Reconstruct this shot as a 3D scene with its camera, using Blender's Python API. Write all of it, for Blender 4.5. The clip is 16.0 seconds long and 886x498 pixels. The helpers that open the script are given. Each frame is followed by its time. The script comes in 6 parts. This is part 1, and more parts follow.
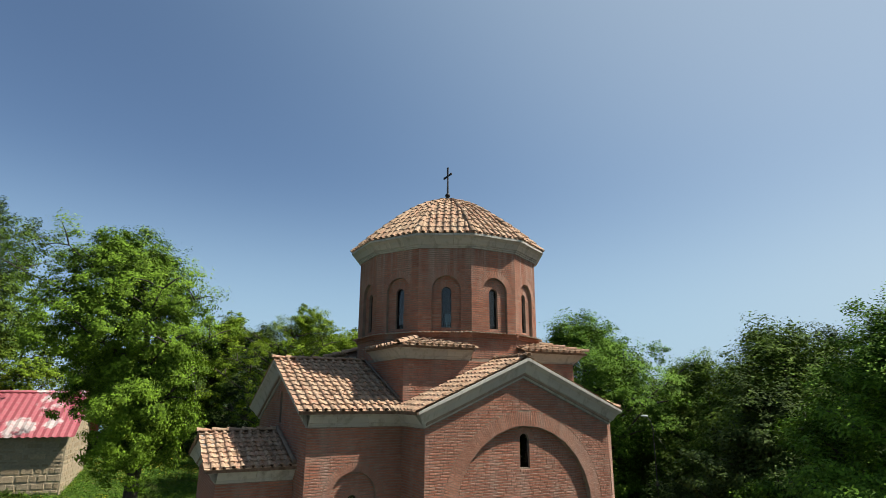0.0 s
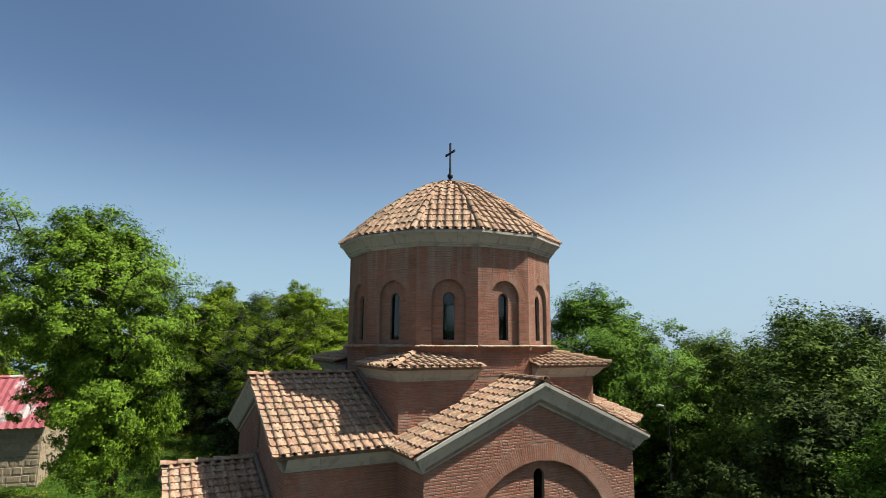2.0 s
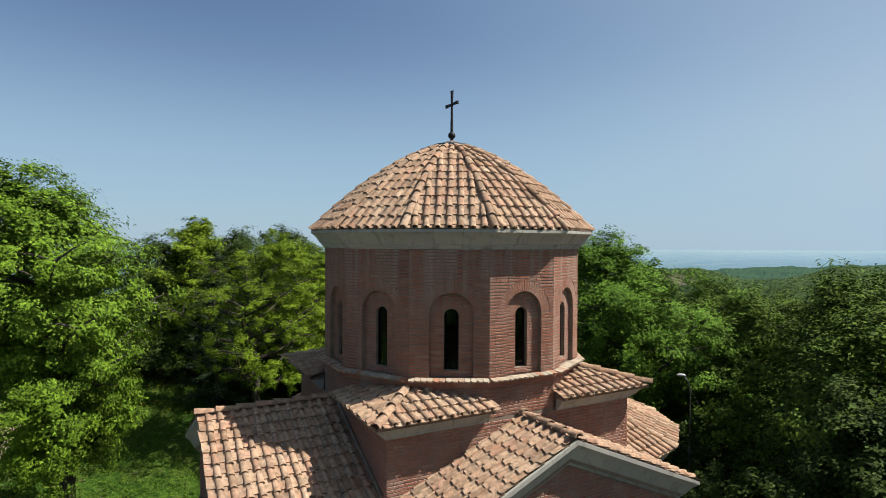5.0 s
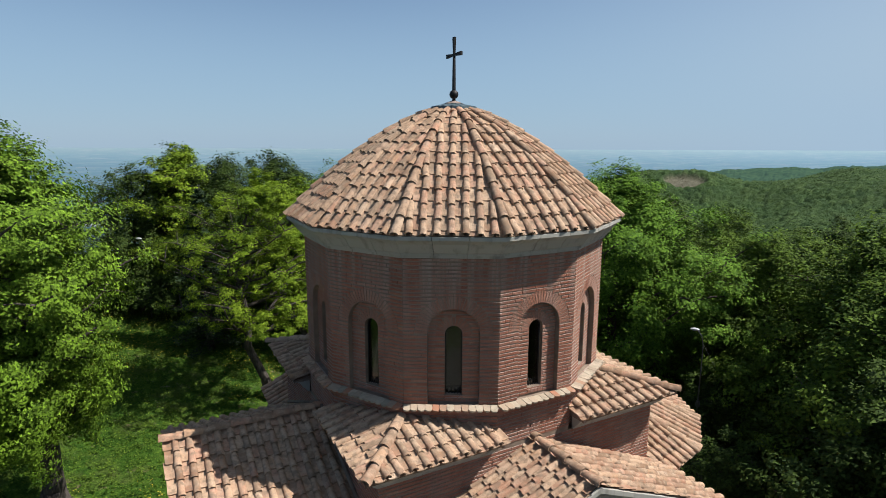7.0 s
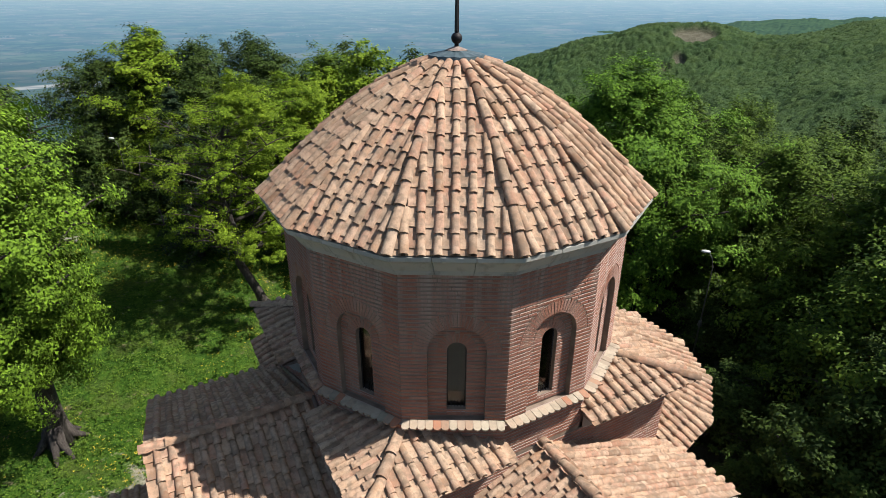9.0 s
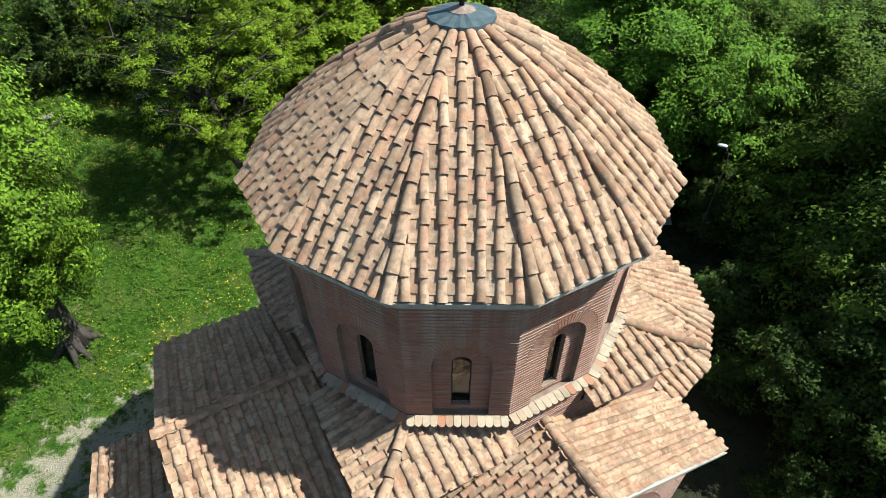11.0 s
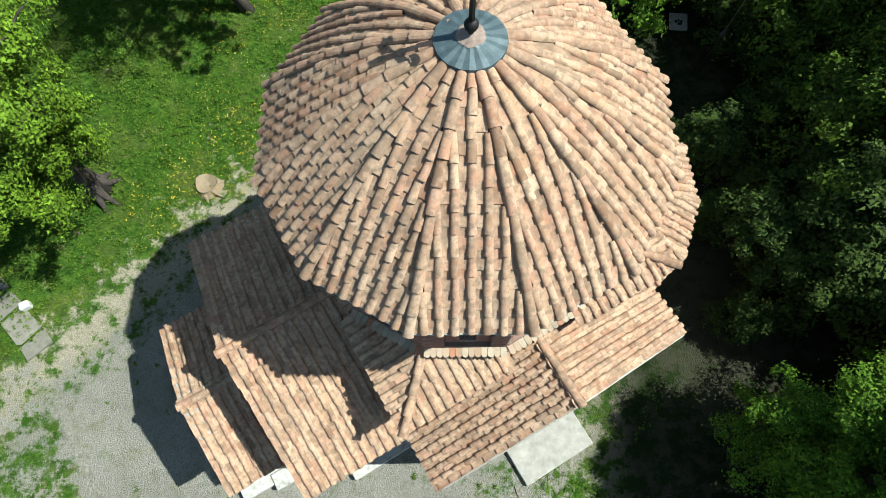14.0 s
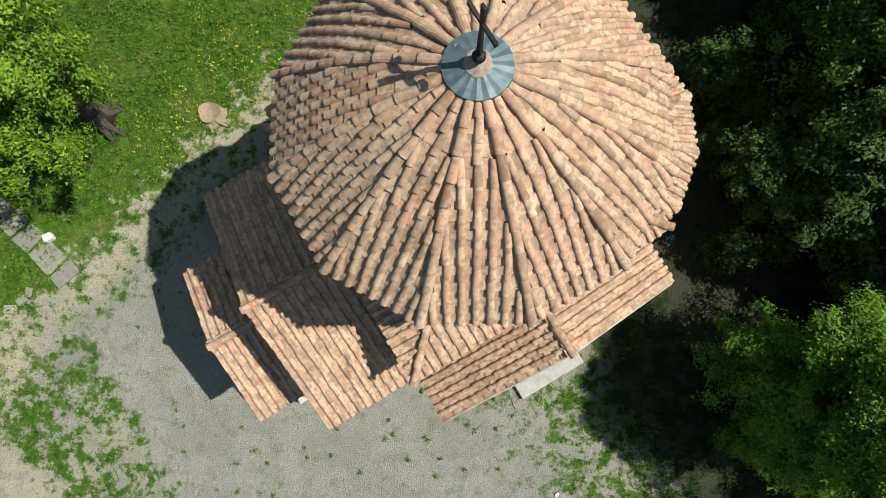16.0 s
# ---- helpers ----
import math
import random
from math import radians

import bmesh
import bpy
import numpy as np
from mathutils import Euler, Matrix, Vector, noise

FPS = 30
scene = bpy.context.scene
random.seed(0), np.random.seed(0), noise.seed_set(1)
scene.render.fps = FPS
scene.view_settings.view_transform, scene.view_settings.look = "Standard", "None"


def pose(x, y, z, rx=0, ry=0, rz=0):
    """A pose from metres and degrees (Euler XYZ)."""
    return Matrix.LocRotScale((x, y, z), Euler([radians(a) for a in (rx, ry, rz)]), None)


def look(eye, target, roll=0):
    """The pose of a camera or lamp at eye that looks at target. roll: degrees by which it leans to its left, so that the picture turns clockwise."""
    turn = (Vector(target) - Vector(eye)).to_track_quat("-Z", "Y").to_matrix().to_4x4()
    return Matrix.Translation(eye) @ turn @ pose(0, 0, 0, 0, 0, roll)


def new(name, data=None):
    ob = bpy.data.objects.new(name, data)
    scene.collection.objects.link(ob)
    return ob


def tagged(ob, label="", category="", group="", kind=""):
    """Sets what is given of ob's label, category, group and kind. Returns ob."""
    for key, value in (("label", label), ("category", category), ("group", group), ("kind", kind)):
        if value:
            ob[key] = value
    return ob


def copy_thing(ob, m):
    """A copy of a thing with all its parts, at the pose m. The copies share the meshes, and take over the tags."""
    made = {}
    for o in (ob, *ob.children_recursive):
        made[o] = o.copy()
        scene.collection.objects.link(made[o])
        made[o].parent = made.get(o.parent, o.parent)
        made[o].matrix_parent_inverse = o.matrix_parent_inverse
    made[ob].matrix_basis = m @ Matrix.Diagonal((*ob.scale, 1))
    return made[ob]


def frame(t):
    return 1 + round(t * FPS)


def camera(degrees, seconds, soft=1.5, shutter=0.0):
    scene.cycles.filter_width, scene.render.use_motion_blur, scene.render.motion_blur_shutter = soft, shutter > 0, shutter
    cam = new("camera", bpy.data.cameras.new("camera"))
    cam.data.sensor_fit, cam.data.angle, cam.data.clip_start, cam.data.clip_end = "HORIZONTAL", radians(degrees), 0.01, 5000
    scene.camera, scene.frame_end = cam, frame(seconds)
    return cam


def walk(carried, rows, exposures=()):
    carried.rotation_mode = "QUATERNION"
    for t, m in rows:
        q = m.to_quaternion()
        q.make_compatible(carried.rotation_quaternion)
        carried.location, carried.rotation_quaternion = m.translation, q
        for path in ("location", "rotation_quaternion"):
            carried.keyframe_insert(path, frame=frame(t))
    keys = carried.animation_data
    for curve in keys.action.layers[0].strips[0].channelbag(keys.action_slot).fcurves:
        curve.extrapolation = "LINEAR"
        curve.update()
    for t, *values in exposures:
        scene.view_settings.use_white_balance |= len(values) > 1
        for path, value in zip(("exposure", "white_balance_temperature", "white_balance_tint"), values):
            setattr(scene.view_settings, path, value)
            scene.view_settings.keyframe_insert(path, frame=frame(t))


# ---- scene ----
cam = camera(76.5, 16.0, 0.6)
METRES, EYE, TILT, LEAN, TURN = 17.0, 4.85, 0.0, 0.0, 0.0
EXPO = (0.97, 0.82, 0.70, 0.87, 1.09, 0.83)
ROWS = [
    (0.0, 0.0, 0.0, 0.0, -0.07, 14.7, -0.27),
    (0.5, -0.0005, 0.0237, 0.0242, -0.05, 13.4, -0.3),
    (1.0, -0.0011, 0.0485, 0.0479, -0.01, 12.05, -0.32),
    (1.5, -0.0016, 0.0746, 0.07, -0.02, 10.71, -0.34),
    (2.0, -0.002, 0.1014, 0.091, -0.03, 9.32, -0.36),
    (2.5, -0.0038, 0.1288, 0.1115, -0.09, 7.92, -0.37),
    (3.0, -0.0052, 0.1562, 0.1313, -0.17, 6.47, -0.37),
    (3.5, -0.0063, 0.1828, 0.1514, -0.27, 4.92, -0.36),
    (4.0, -0.0072, 0.209, 0.1717, -0.37, 3.21, -0.37),
    (6.5, -0.0076, 0.3375, 0.2705, -0.58, -8.0, -0.22),
    (7.0, -0.0079, 0.3622, 0.2903, -0.56, -10.79, -0.22),
    (7.5, -0.0087, 0.3874, 0.3107, -0.6, -13.82, -0.19),
    (8.0, -0.0108, 0.4116, 0.3309, -0.71, -17.19, -0.18),
    (8.5, -0.0111, 0.4359, 0.3495, -0.84, -20.86, -0.17),
    (9.0, -0.0106, 0.4596, 0.3682, -0.98, -24.81, -0.15),
    (11.5, -0.0125, 0.5797, 0.4755, -1.51, -47.44, 0.18),
    (12.0, -0.0122, 0.6034, 0.4987, -1.71, -52.42, 0.26),
    (12.5, -0.0125, 0.6268, 0.5221, -1.92, -57.33, 0.38),
    (13.0, -0.0134, 0.6491, 0.5446, -2.13, -62.01, 0.48),
    (13.5, -0.014, 0.6706, 0.5678, -2.35, -66.48, 0.54),
    (14.0, -0.0154, 0.6915, 0.5891, -2.52, -70.56, 0.59),
    (14.5, -0.0164, 0.715, 0.6063, -2.63, -74.21, 0.62),
    (15.0, -0.0163, 0.7399, 0.6206, -2.65, -77.59, 0.67),
    (15.5, -0.0158, 0.7577, 0.6317, -2.65, -80.58, 0.72),
    (16.0, -0.0158, 0.7643, 0.6405, -2.65, -82.77, 0.76),
]
walk(cam, [(t, pose(0, 0, EYE, TILT, LEAN, TURN) @ pose(METRES * x, METRES * y, METRES * z, 90 + pitch, roll, yaw)) for t, x, y, z, yaw, pitch, roll in ROWS],
     [(0.0, EXPO[0], 6480, 8), (4.0, EXPO[1] + 0.05, 6500, 9), (7.0, EXPO[2], 6180, 11), (9.0, EXPO[3], 6200, 12), (12.0, EXPO[4] + 0.04, 5900, -1.2), (14.0, EXPO[4] - 0.03, 5920, -0.5), (16.0, EXPO[5] + 0.02, 6270, 5.5)])

# ---- light ----
SUN_EL, SUN_AZ = radians(54.0), radians(-1.5)      # azimuth from +x towards +y
sun_way = Vector((math.cos(SUN_EL) * math.cos(SUN_AZ), math.cos(SUN_EL) * math.sin(SUN_AZ), math.sin(SUN_EL)))
sun_data = bpy.data.lights.new("sun", "SUN")
sun_data.energy, sun_data.angle, sun_data.color = 5.0, radians(0.53), (1.0, 0.935, 0.85)
sun = new("sun", sun_data)
sun.matrix_world = look(sun_way * 60, (0, 0, 0))
world = bpy.data.worlds.new("sky")
scene.world = world
world.use_nodes = True
sky = world.node_tree.nodes.new("ShaderNodeTexSky")
sky.sky_type, sky.sun_disc = "NISHITA", False
sky.sun_elevation, sky.sun_rotation = SUN_EL, math.pi / 2 - SUN_AZ
sky.altitude, sky.air_density, sky.dust_density, sky.ozone_density = 500, 1.05, 0.35, 3.0
bg = world.node_tree.nodes["Background"]
bg.inputs["Strength"].default_value = 0.0555
# a pale haze lies along the horizon all round
wt = world.node_tree
height_ = wt.nodes.new("ShaderNodeSeparateXYZ")
wt.links.new(wt.nodes.new("ShaderNodeTexCoord").outputs["Generated"], height_.inputs[0])
haze = wt.nodes.new("ShaderNodeMapRange")
haze.interpolation_type = "SMOOTHERSTEP"
haze.inputs["From Min"].default_value, haze.inputs["From Max"].default_value = -0.02, 0.42
haze.inputs["To Min"].default_value, haze.inputs["To Max"].default_value = 0.80, 0.0
wt.links.new(height_.outputs["Z"], haze.inputs["Value"])
veil = wt.nodes.new("ShaderNodeMix")
veil.data_type = "RGBA"
# and thickens towards the sun
toward = wt.nodes.new("ShaderNodeVectorMath")
toward.operation = "DOT_PRODUCT"
toward.inputs[1].default_value = sun_way
wt.links.new(height_.inputs[0].links[0].from_socket, toward.inputs[0])
glare = wt.nodes.new("ShaderNodeMapRange")
glare.interpolation_type = "SMOOTHERSTEP"
glare.inputs["From Min"].default_value, glare.inputs["From Max"].default_value = -0.05, 1.0
glare.inputs["To Min"].default_value, glare.inputs["To Max"].default_value = 0.0, 0.60
wt.links.new(toward.outputs["Value"], glare.inputs["Value"])
air = wt.nodes.new("ShaderNodeMix")
air.data_type = "RGBA"
air.inputs["A"].default_value, air.inputs["B"].default_value = (3.75, 5.45, 7.0, 1), (6.6, 7.0, 7.2, 1)
wt.links.new(glare.outputs["Result"], air.inputs["Factor"])
wt.links.new(air.outputs["Result"], veil.inputs["B"])
both = wt.nodes.new("ShaderNodeMath")
both.operation, both.use_clamp = "ADD", True
wt.links.new(haze.outputs["Result"], both.inputs[0])
wt.links.new(glare.outputs["Result"], both.inputs[1])
wt.links.new(both.outputs[0], veil.inputs["Factor"])
wt.links.new(sky.outputs["Color"], veil.inputs["A"])
wt.links.new(veil.outputs["Result"], bg.inputs["Color"])


# ---- small helpers ----
def part(name, mesh, material, parent=None, label="", m=None):
    """Links a mesh or a bmesh as one object under a thing or a part."""
    if isinstance(mesh, bmesh.types.BMesh):
        data = bpy.data.meshes.new(name)
        mesh.to_mesh(data)
        mesh.free()
        mesh = data
    if material is not None and not mesh.materials:
        mesh.materials.append(material)
    ob = new(name, mesh)
    ob.parent = parent
    if m is not None:
        ob.matrix_basis = m
    if label:
        ob["label"] = label
    return ob


def empty(name, m, label, category, group="", kind=""):
    ob = new(name)
    ob.matrix_basis = m
    return tagged(ob, label, category, group, kind)


def mesh_of(name, verts, faces, smooth=False):
    data = bpy.data.meshes.new(name)
    data.from_pydata([tuple(v) for v in verts], [], faces)
    if smooth:
        data.polygons.foreach_set("use_smooth", [True] * len(data.polygons))
    data.update()
    return data


def quads_of(name, verts, quads):
    """A mesh of many quads or triangles from arrays, made fast."""
    verts, quads = np.asarray(verts, dtype=np.float32), np.asarray(quads, dtype=np.int32)
    data = bpy.data.meshes.new(name)
    data.vertices.add(len(verts))
    data.vertices.foreach_set("co", verts.ravel())
    data.loops.add(quads.size)
    data.loops.foreach_set("vertex_index", quads.ravel())
    data.polygons.add(len(quads))
    data.polygons.foreach_set("loop_start", np.arange(0, quads.size, quads.shape[1], dtype=np.int32))
    data.polygons.foreach_set("use_smooth", [False] * len(quads))
    data.update(calc_edges=True)
    return data


def box(bm, lo, hi):
    vs = [bm.verts.new((x, y, z)) for z in (lo[2], hi[2]) for y in (lo[1], hi[1]) for x in (lo[0], hi[0])]
    for f in ((0, 2, 3, 1), (4, 5, 7, 6), (0, 1, 5, 4), (2, 6, 7, 3), (0, 4, 6, 2), (1, 3, 7, 5)):
        bm.faces.new([vs[i] for i in f])
    return vs


def tube(bm, points, radii, sides=7, caps=True):
    """A tapered tube along points."""
    rings = []
    for i, p in enumerate(points):
        p = Vector(p)
        way = (Vector(points[min(i + 1, len(points) - 1)]) - Vector(points[max(i - 1, 0)])).normalized()
        side = way.cross(Vector((0.31, 0.95, 0.05))).normalized()
        up = side.cross(way)
        rings.append([bm.verts.new(p + radii[i] * (side * math.cos(a) + up * math.sin(a))) for a in (2 * math.pi * k / sides for k in range(sides))])
    for r0, r1 in zip(rings, rings[1:]):
        for k in range(sides):
            bm.faces.new((r0[k], r0[(k + 1) % sides], r1[(k + 1) % sides], r1[k])).smooth = True
    if caps:
        bm.faces.new(rings[0][::-1]), bm.faces.new(rings[-1])


# ---- materials ----
def material(name, roughness=0.9, metallic=0.0, specular=0.3):
    m = bpy.data.materials.new(name)
    m.use_nodes = True
    b = m.node_tree.nodes["Principled BSDF"]
    b.inputs["Roughness"].default_value, b.inputs["Metallic"].default_value = roughness, metallic
    b.inputs["Specular IOR Level"].default_value = specular
    return m, m.node_tree, b


def place_node(t):
    return t.nodes.new("ShaderNodeNewGeometry").outputs["Position"]


def stretched(t, scale):
    n = t.nodes.new("ShaderNodeVectorMath")
    n.operation = "MULTIPLY"
    n.inputs[1].default_value = scale
    t.links.new(place_node(t), n.inputs[0])
    return n.outputs[0]


def cloud(t, scale, detail=4.0, rough=0.55, at=None):
    n = t.nodes.new("ShaderNodeTexNoise")
    n.inputs["Scale"].default_value, n.inputs["Detail"].default_value, n.inputs["Roughness"].default_value = scale, detail, rough
    t.links.new(at if at is not None else place_node(t), n.inputs["Vector"])
    return n.outputs["Fac"]


def cells(t, scale, at=None, feature="F1"):
    n = t.nodes.new("ShaderNodeTexVoronoi")
    n.feature = feature
    n.inputs["Scale"].default_value = scale
    t.links.new(at if at is not None else place_node(t), n.inputs["Vector"])
    return n


def ramp(t, fac, *stops):
    n = t.nodes.new("ShaderNodeValToRGB")
    e = n.color_ramp.elements
    while len(e) < len(stops):
        e.new(0.5)
    for el, (at, c) in zip(e, stops):
        el.position = at
        el.color = (c, c, c, 1) if isinstance(c, (int, float)) else (*c, 1)
    t.links.new(fac, n.inputs["Fac"])
    return n.outputs["Color"]


def blend(t, fac, a, b, mode="MIX"):
    n = t.nodes.new("ShaderNodeMix")
    n.data_type, n.blend_type = "RGBA", mode
    for value, slot in ((fac, n.inputs["Factor"]), (a, n.inputs["A"]), (b, n.inputs["B"])):
        if isinstance(value, (int, float)):
            slot.default_value = value
        elif isinstance(value, tuple):
            slot.default_value = (*value, 1)
        else:
            t.links.new(value, slot)
    return n.outputs["Result"]


def sums(t, op, a, b):
    n = t.nodes.new("ShaderNodeMath")
    n.operation = op
    for value, slot in ((a, n.inputs[0]), (b, n.inputs[1])):
        if isinstance(value, (int, float)):
            slot.default_value = value
        else:
            t.links.new(value, slot)
    return n.outputs[0]


def relief(t, b, height, strength, distance):
    n = t.nodes.new("ShaderNodeBump")
    n.inputs["Strength"].default_value, n.inputs["Distance"].default_value = strength, distance
    t.links.new(height, n.inputs["Height"])
    t.links.new(n.outputs["Normal"], b.inputs["Normal"])


def chance(t, island):
    return t.nodes.new("ShaderNodeNewGeometry").outputs["Random Per Island"] if island else t.nodes.new("ShaderNodeObjectInfo").outputs["Random"]


def paint(t, b, colour, age=(0.609, 0.601, 0.588)):
    """Sets the base colour, a shade down for the dirt of years."""
    t.links.new(blend(t, 1.0, colour, age, "MULTIPLY"), b.inputs["Base Color"])


def brick_material(name, island, dusty=0.0):
    m, t, b = material(name, 0.95, 0.0, 0.06)
    c = ramp(t, chance(t, island), (0.0, (0.25, 0.105, 0.074)), (0.16, (0.38, 0.145, 0.09)), (0.36, (0.49, 0.20, 0.122)), (0.52, (0.36, 0.15, 0.10)), (0.70, (0.45, 0.178, 0.108)), (0.86, (0.51, 0.25, 0.158)), (0.95, (0.35, 0.175, 0.13)), (1.0, (0.50, 0.35, 0.26)))
    c = blend(t, 0.35, c, (0.42, 0.172, 0.106))
    c = blend(t, dusty, c, (0.36, 0.27, 0.205))
    c = blend(t, ramp(t, cloud(t, 1.0, 5, 0.7, stretched(t, (7, 7, 30))), (0.42, 0.0), (0.66, 0.6)), c, (0.25, 0.135, 0.095))
    c = blend(t, ramp(t, cloud(t, 1.0, 4, 0.7, stretched(t, (11, 11, 42))), (0.54, 0.0), (0.72, 0.5)), c, (0.52, 0.34, 0.24))
    c = blend(t, ramp(t, cloud(t, 38, 5), (0.42, 0.0), (0.72, 0.42)), c, (0.19, 0.11, 0.08))
    streak = cloud(t, 1.0, 4, 0.6, stretched(t, (3.2, 3.2, 0.42)))
    c = blend(t, ramp(t, streak, (0.50, 0.0), (0.74, 0.55)), c, (0.36, 0.31, 0.27))
    c = blend(t, ramp(t, cloud(t, 1.1, 3), (0.35, 0.36), (0.6, 0.0)), c, (0.17, 0.10, 0.078))
    c = blend(t, ramp(t, cloud(t, 2.2, 5, 0.65), (0.45, 0.0), (0.70, 0.26)), c, (0.33, 0.27, 0.225))
    # lime runs below the drum's cornice
    up = t.nodes.new("ShaderNodeSeparateXYZ")
    t.links.new(place_node(t), up.inputs[0])
    runs = ramp(t, cloud(t, 1.0, 5, 0.65, stretched(t, (7.0, 7.0, 0.35))), (0.46, 0.0), (0.68, 0.65))
    c = blend(t, sums(t, "MULTIPLY", runs, ramp(t, sums(t, "MULTIPLY", up.outputs["Z"], 0.1), (0.70, 0.0), (0.82, 1.0))), c, (0.44, 0.41, 0.36))
    # dust and lime on the upper edges
    lies = t.nodes.new("ShaderNodeSeparateXYZ")
    t.links.new(t.nodes.new("ShaderNodeNewGeometry").outputs["True Normal"], lies.inputs[0])
    c = blend(t, ramp(t, lies.outputs["Z"], (0.5, 0.0), (0.8, 0.85)), c, (0.40, 0.36, 0.32))
    paint(t, b, c, (0.82, 0.755, 0.73))
    relief(t, b, cloud(t, 75, 4), 0.8, 0.010)
    return m


def tile_material(name, island):
    m, t, b = material(name, 0.95, 0.0, 0.05)
    r = chance(t, island)
    c = ramp(t, r, (0.0, (0.27, 0.159, 0.103)), (0.08, (0.54, 0.329, 0.202)), (0.20, (0.67, 0.46, 0.305)), (0.32, (0.56, 0.314, 0.206)), (0.42, (0.38, 0.246, 0.164)), (0.52, (0.72, 0.493, 0.331)), (0.62, (0.6, 0.393, 0.259)),
             (0.72, (0.33, 0.219, 0.146)), (0.82, (0.66, 0.388, 0.267)), (0.90, (0.42, 0.228, 0.146)), (1.0, (0.74, 0.538, 0.379)))
    c = blend(t, ramp(t, cloud(t, 0.8, 3, 0.5), (0.50, 0.0), (0.66, 0.4)), c, (0.53, 0.43, 0.315))
    # bleached crust, grey-brown lichen in broad blotches and in specks
    c = blend(t, ramp(t, cloud(t, 9, 4, 0.55), (0.45, 0.0), (0.68, 0.55)), c, (0.72, 0.55, 0.40))
    c = blend(t, ramp(t, cloud(t, 4.3, 5, 0.6), (0.54, 0.0), (0.72, 0.5)), c, (0.29, 0.20, 0.13))
    c = blend(t, ramp(t, cloud(t, 12, 2, 0.5), (0.48, 0.0), (0.66, 0.66)), c, (0.27, 0.205, 0.15))
    c = blend(t, ramp(t, cloud(t, 21, 2, 0.5), (0.56, 0.0), (0.72, 0.35)), c, (0.27, 0.215, 0.15))
    c = blend(t, ramp(t, cloud(t, 60, 3, 0.6), (0.48, 0.0), (0.72, 0.32)), c, (0.26, 0.19, 0.135))
    paint(t, b, c)
    relief(t, b, cloud(t, 70, 5, 0.6), 0.6, 0.008)
    return m


BRICK, BRICKS = brick_material("brick_piece", False), brick_material("brick_courses", True)
ARCH_BRICKS = brick_material("arch_bricks", True, 0.30)
TILE, TILES = tile_material("tile_piece", False), tile_material("tile_rows", True)

MORTAR, t_, b_ = material("mortar", 0.95)
paint(t_, b_, blend(t_, ramp(t_, cloud(t_, 7, 6), (0.35, 0.0), (0.7, 1.0)), (0.37, 0.285, 0.215), (0.25, 0.185, 0.14)))
relief(t_, b_, cloud(t_, 120, 3), 0.5, 0.004)

STONE, t_, b_ = material("cornice_stone", 0.85)
c_ = blend(t_, chance(t_, False), (0.55, 0.535, 0.47), (0.47, 0.465, 0.42))
c_ = blend(t_, ramp(t_, cloud(t_, 1.0, 5, 0.6, stretched(t_, (6.5, 6.5, 0.8))), (0.52, 0.0), (0.72, 0.7)), c_, (0.22, 0.205, 0.175))
c_ = blend(t_, ramp(t_, cloud(t_, 14, 6, 0.65), (0.45, 0.0), (0.75, 0.35)), c_, (0.52, 0.52, 0.48))
paint(t_, b_, c_)
relief(t_, b_, cloud(t_, 60, 5), 0.35, 0.005)

LEDGE_TILE, t_, b_ = material("ledge_tile_clay", 0.9)
c_ = ramp(t_, chance(t_, False), (0.0, (0.60, 0.52, 0.39)), (0.3, (0.54, 0.41, 0.29)), (0.5, (0.62, 0.52, 0.39)), (0.66, (0.48, 0.34, 0.24)), (0.8, (0.44, 0.40, 0.30)), (0.92, (0.52, 0.27, 0.16)), (1.0, (0.54, 0.18, 0.09)))
c_ = blend(t_, ramp(t_, cloud(t_, 5, 5, 0.65), (0.50, 0.0), (0.68, 0.6)), c_, (0.26, 0.24, 0.18))
paint(t_, b_, blend(t_, ramp(t_, cloud(t_, 30, 4, 0.6), (0.45, 0.0), (0.7, 0.4)), c_, (0.36, 0.31, 0.24)))
relief(t_, b_, cloud(t_, 70, 5, 0.6), 0.6, 0.006)

CLAY_COLLAR, t_, b_ = material("clay_mortar", 0.95)
paint(t_, b_, ramp(t_, cloud(t_, 22, 5), (0.3, (0.26, 0.19, 0.155)), (0.7, (0.42, 0.34, 0.29))))

DECK, t_, b_ = material("roof_mortar_bed", 0.95)
paint(t_, b_, ramp(t_, cloud(t_, 12, 5), (0.3, (0.16, 0.10, 0.07)), (0.7, (0.30, 0.20, 0.14))))

PLASTER, t_, b_ = material("inner_plaster", 0.95)
paint(t_, b_, ramp(t_, cloud(t_, 3, 5), (0.3, (0.20, 0.185, 0.16)), (0.7, (0.30, 0.28, 0.245))))

LEAD, t_, b_ = material("zinc_sheet", 0.55, 0.35, 0.5)
paint(t_, b_, ramp(t_, cloud(t_, 9, 6, 0.65), (0.3, (0.065, 0.10, 0.115)), (0.55, (0.115, 0.17, 0.19)), (0.75, (0.19, 0.24, 0.255))))

IRON, t_, b_ = material("dark_iron", 0.6, 0.5, 0.4)
paint(t_, b_, ramp(t_, cloud(t_, 30, 4), (0.35, (0.018, 0.018, 0.02)), (0.7, (0.045, 0.04, 0.038))))

GLASS = bpy.data.materials.new("window_glass")
GLASS.use_nodes = True
b_ = GLASS.node_tree.nodes["Principled BSDF"]
b_.inputs["Base Color"].default_value = (0.18, 0.205, 0.20, 1)
b_.inputs["Roughness"].default_value, b_.inputs["IOR"].default_value = 0.02, 1.5
b_.inputs["Transmission Weight"].default_value = 1.0

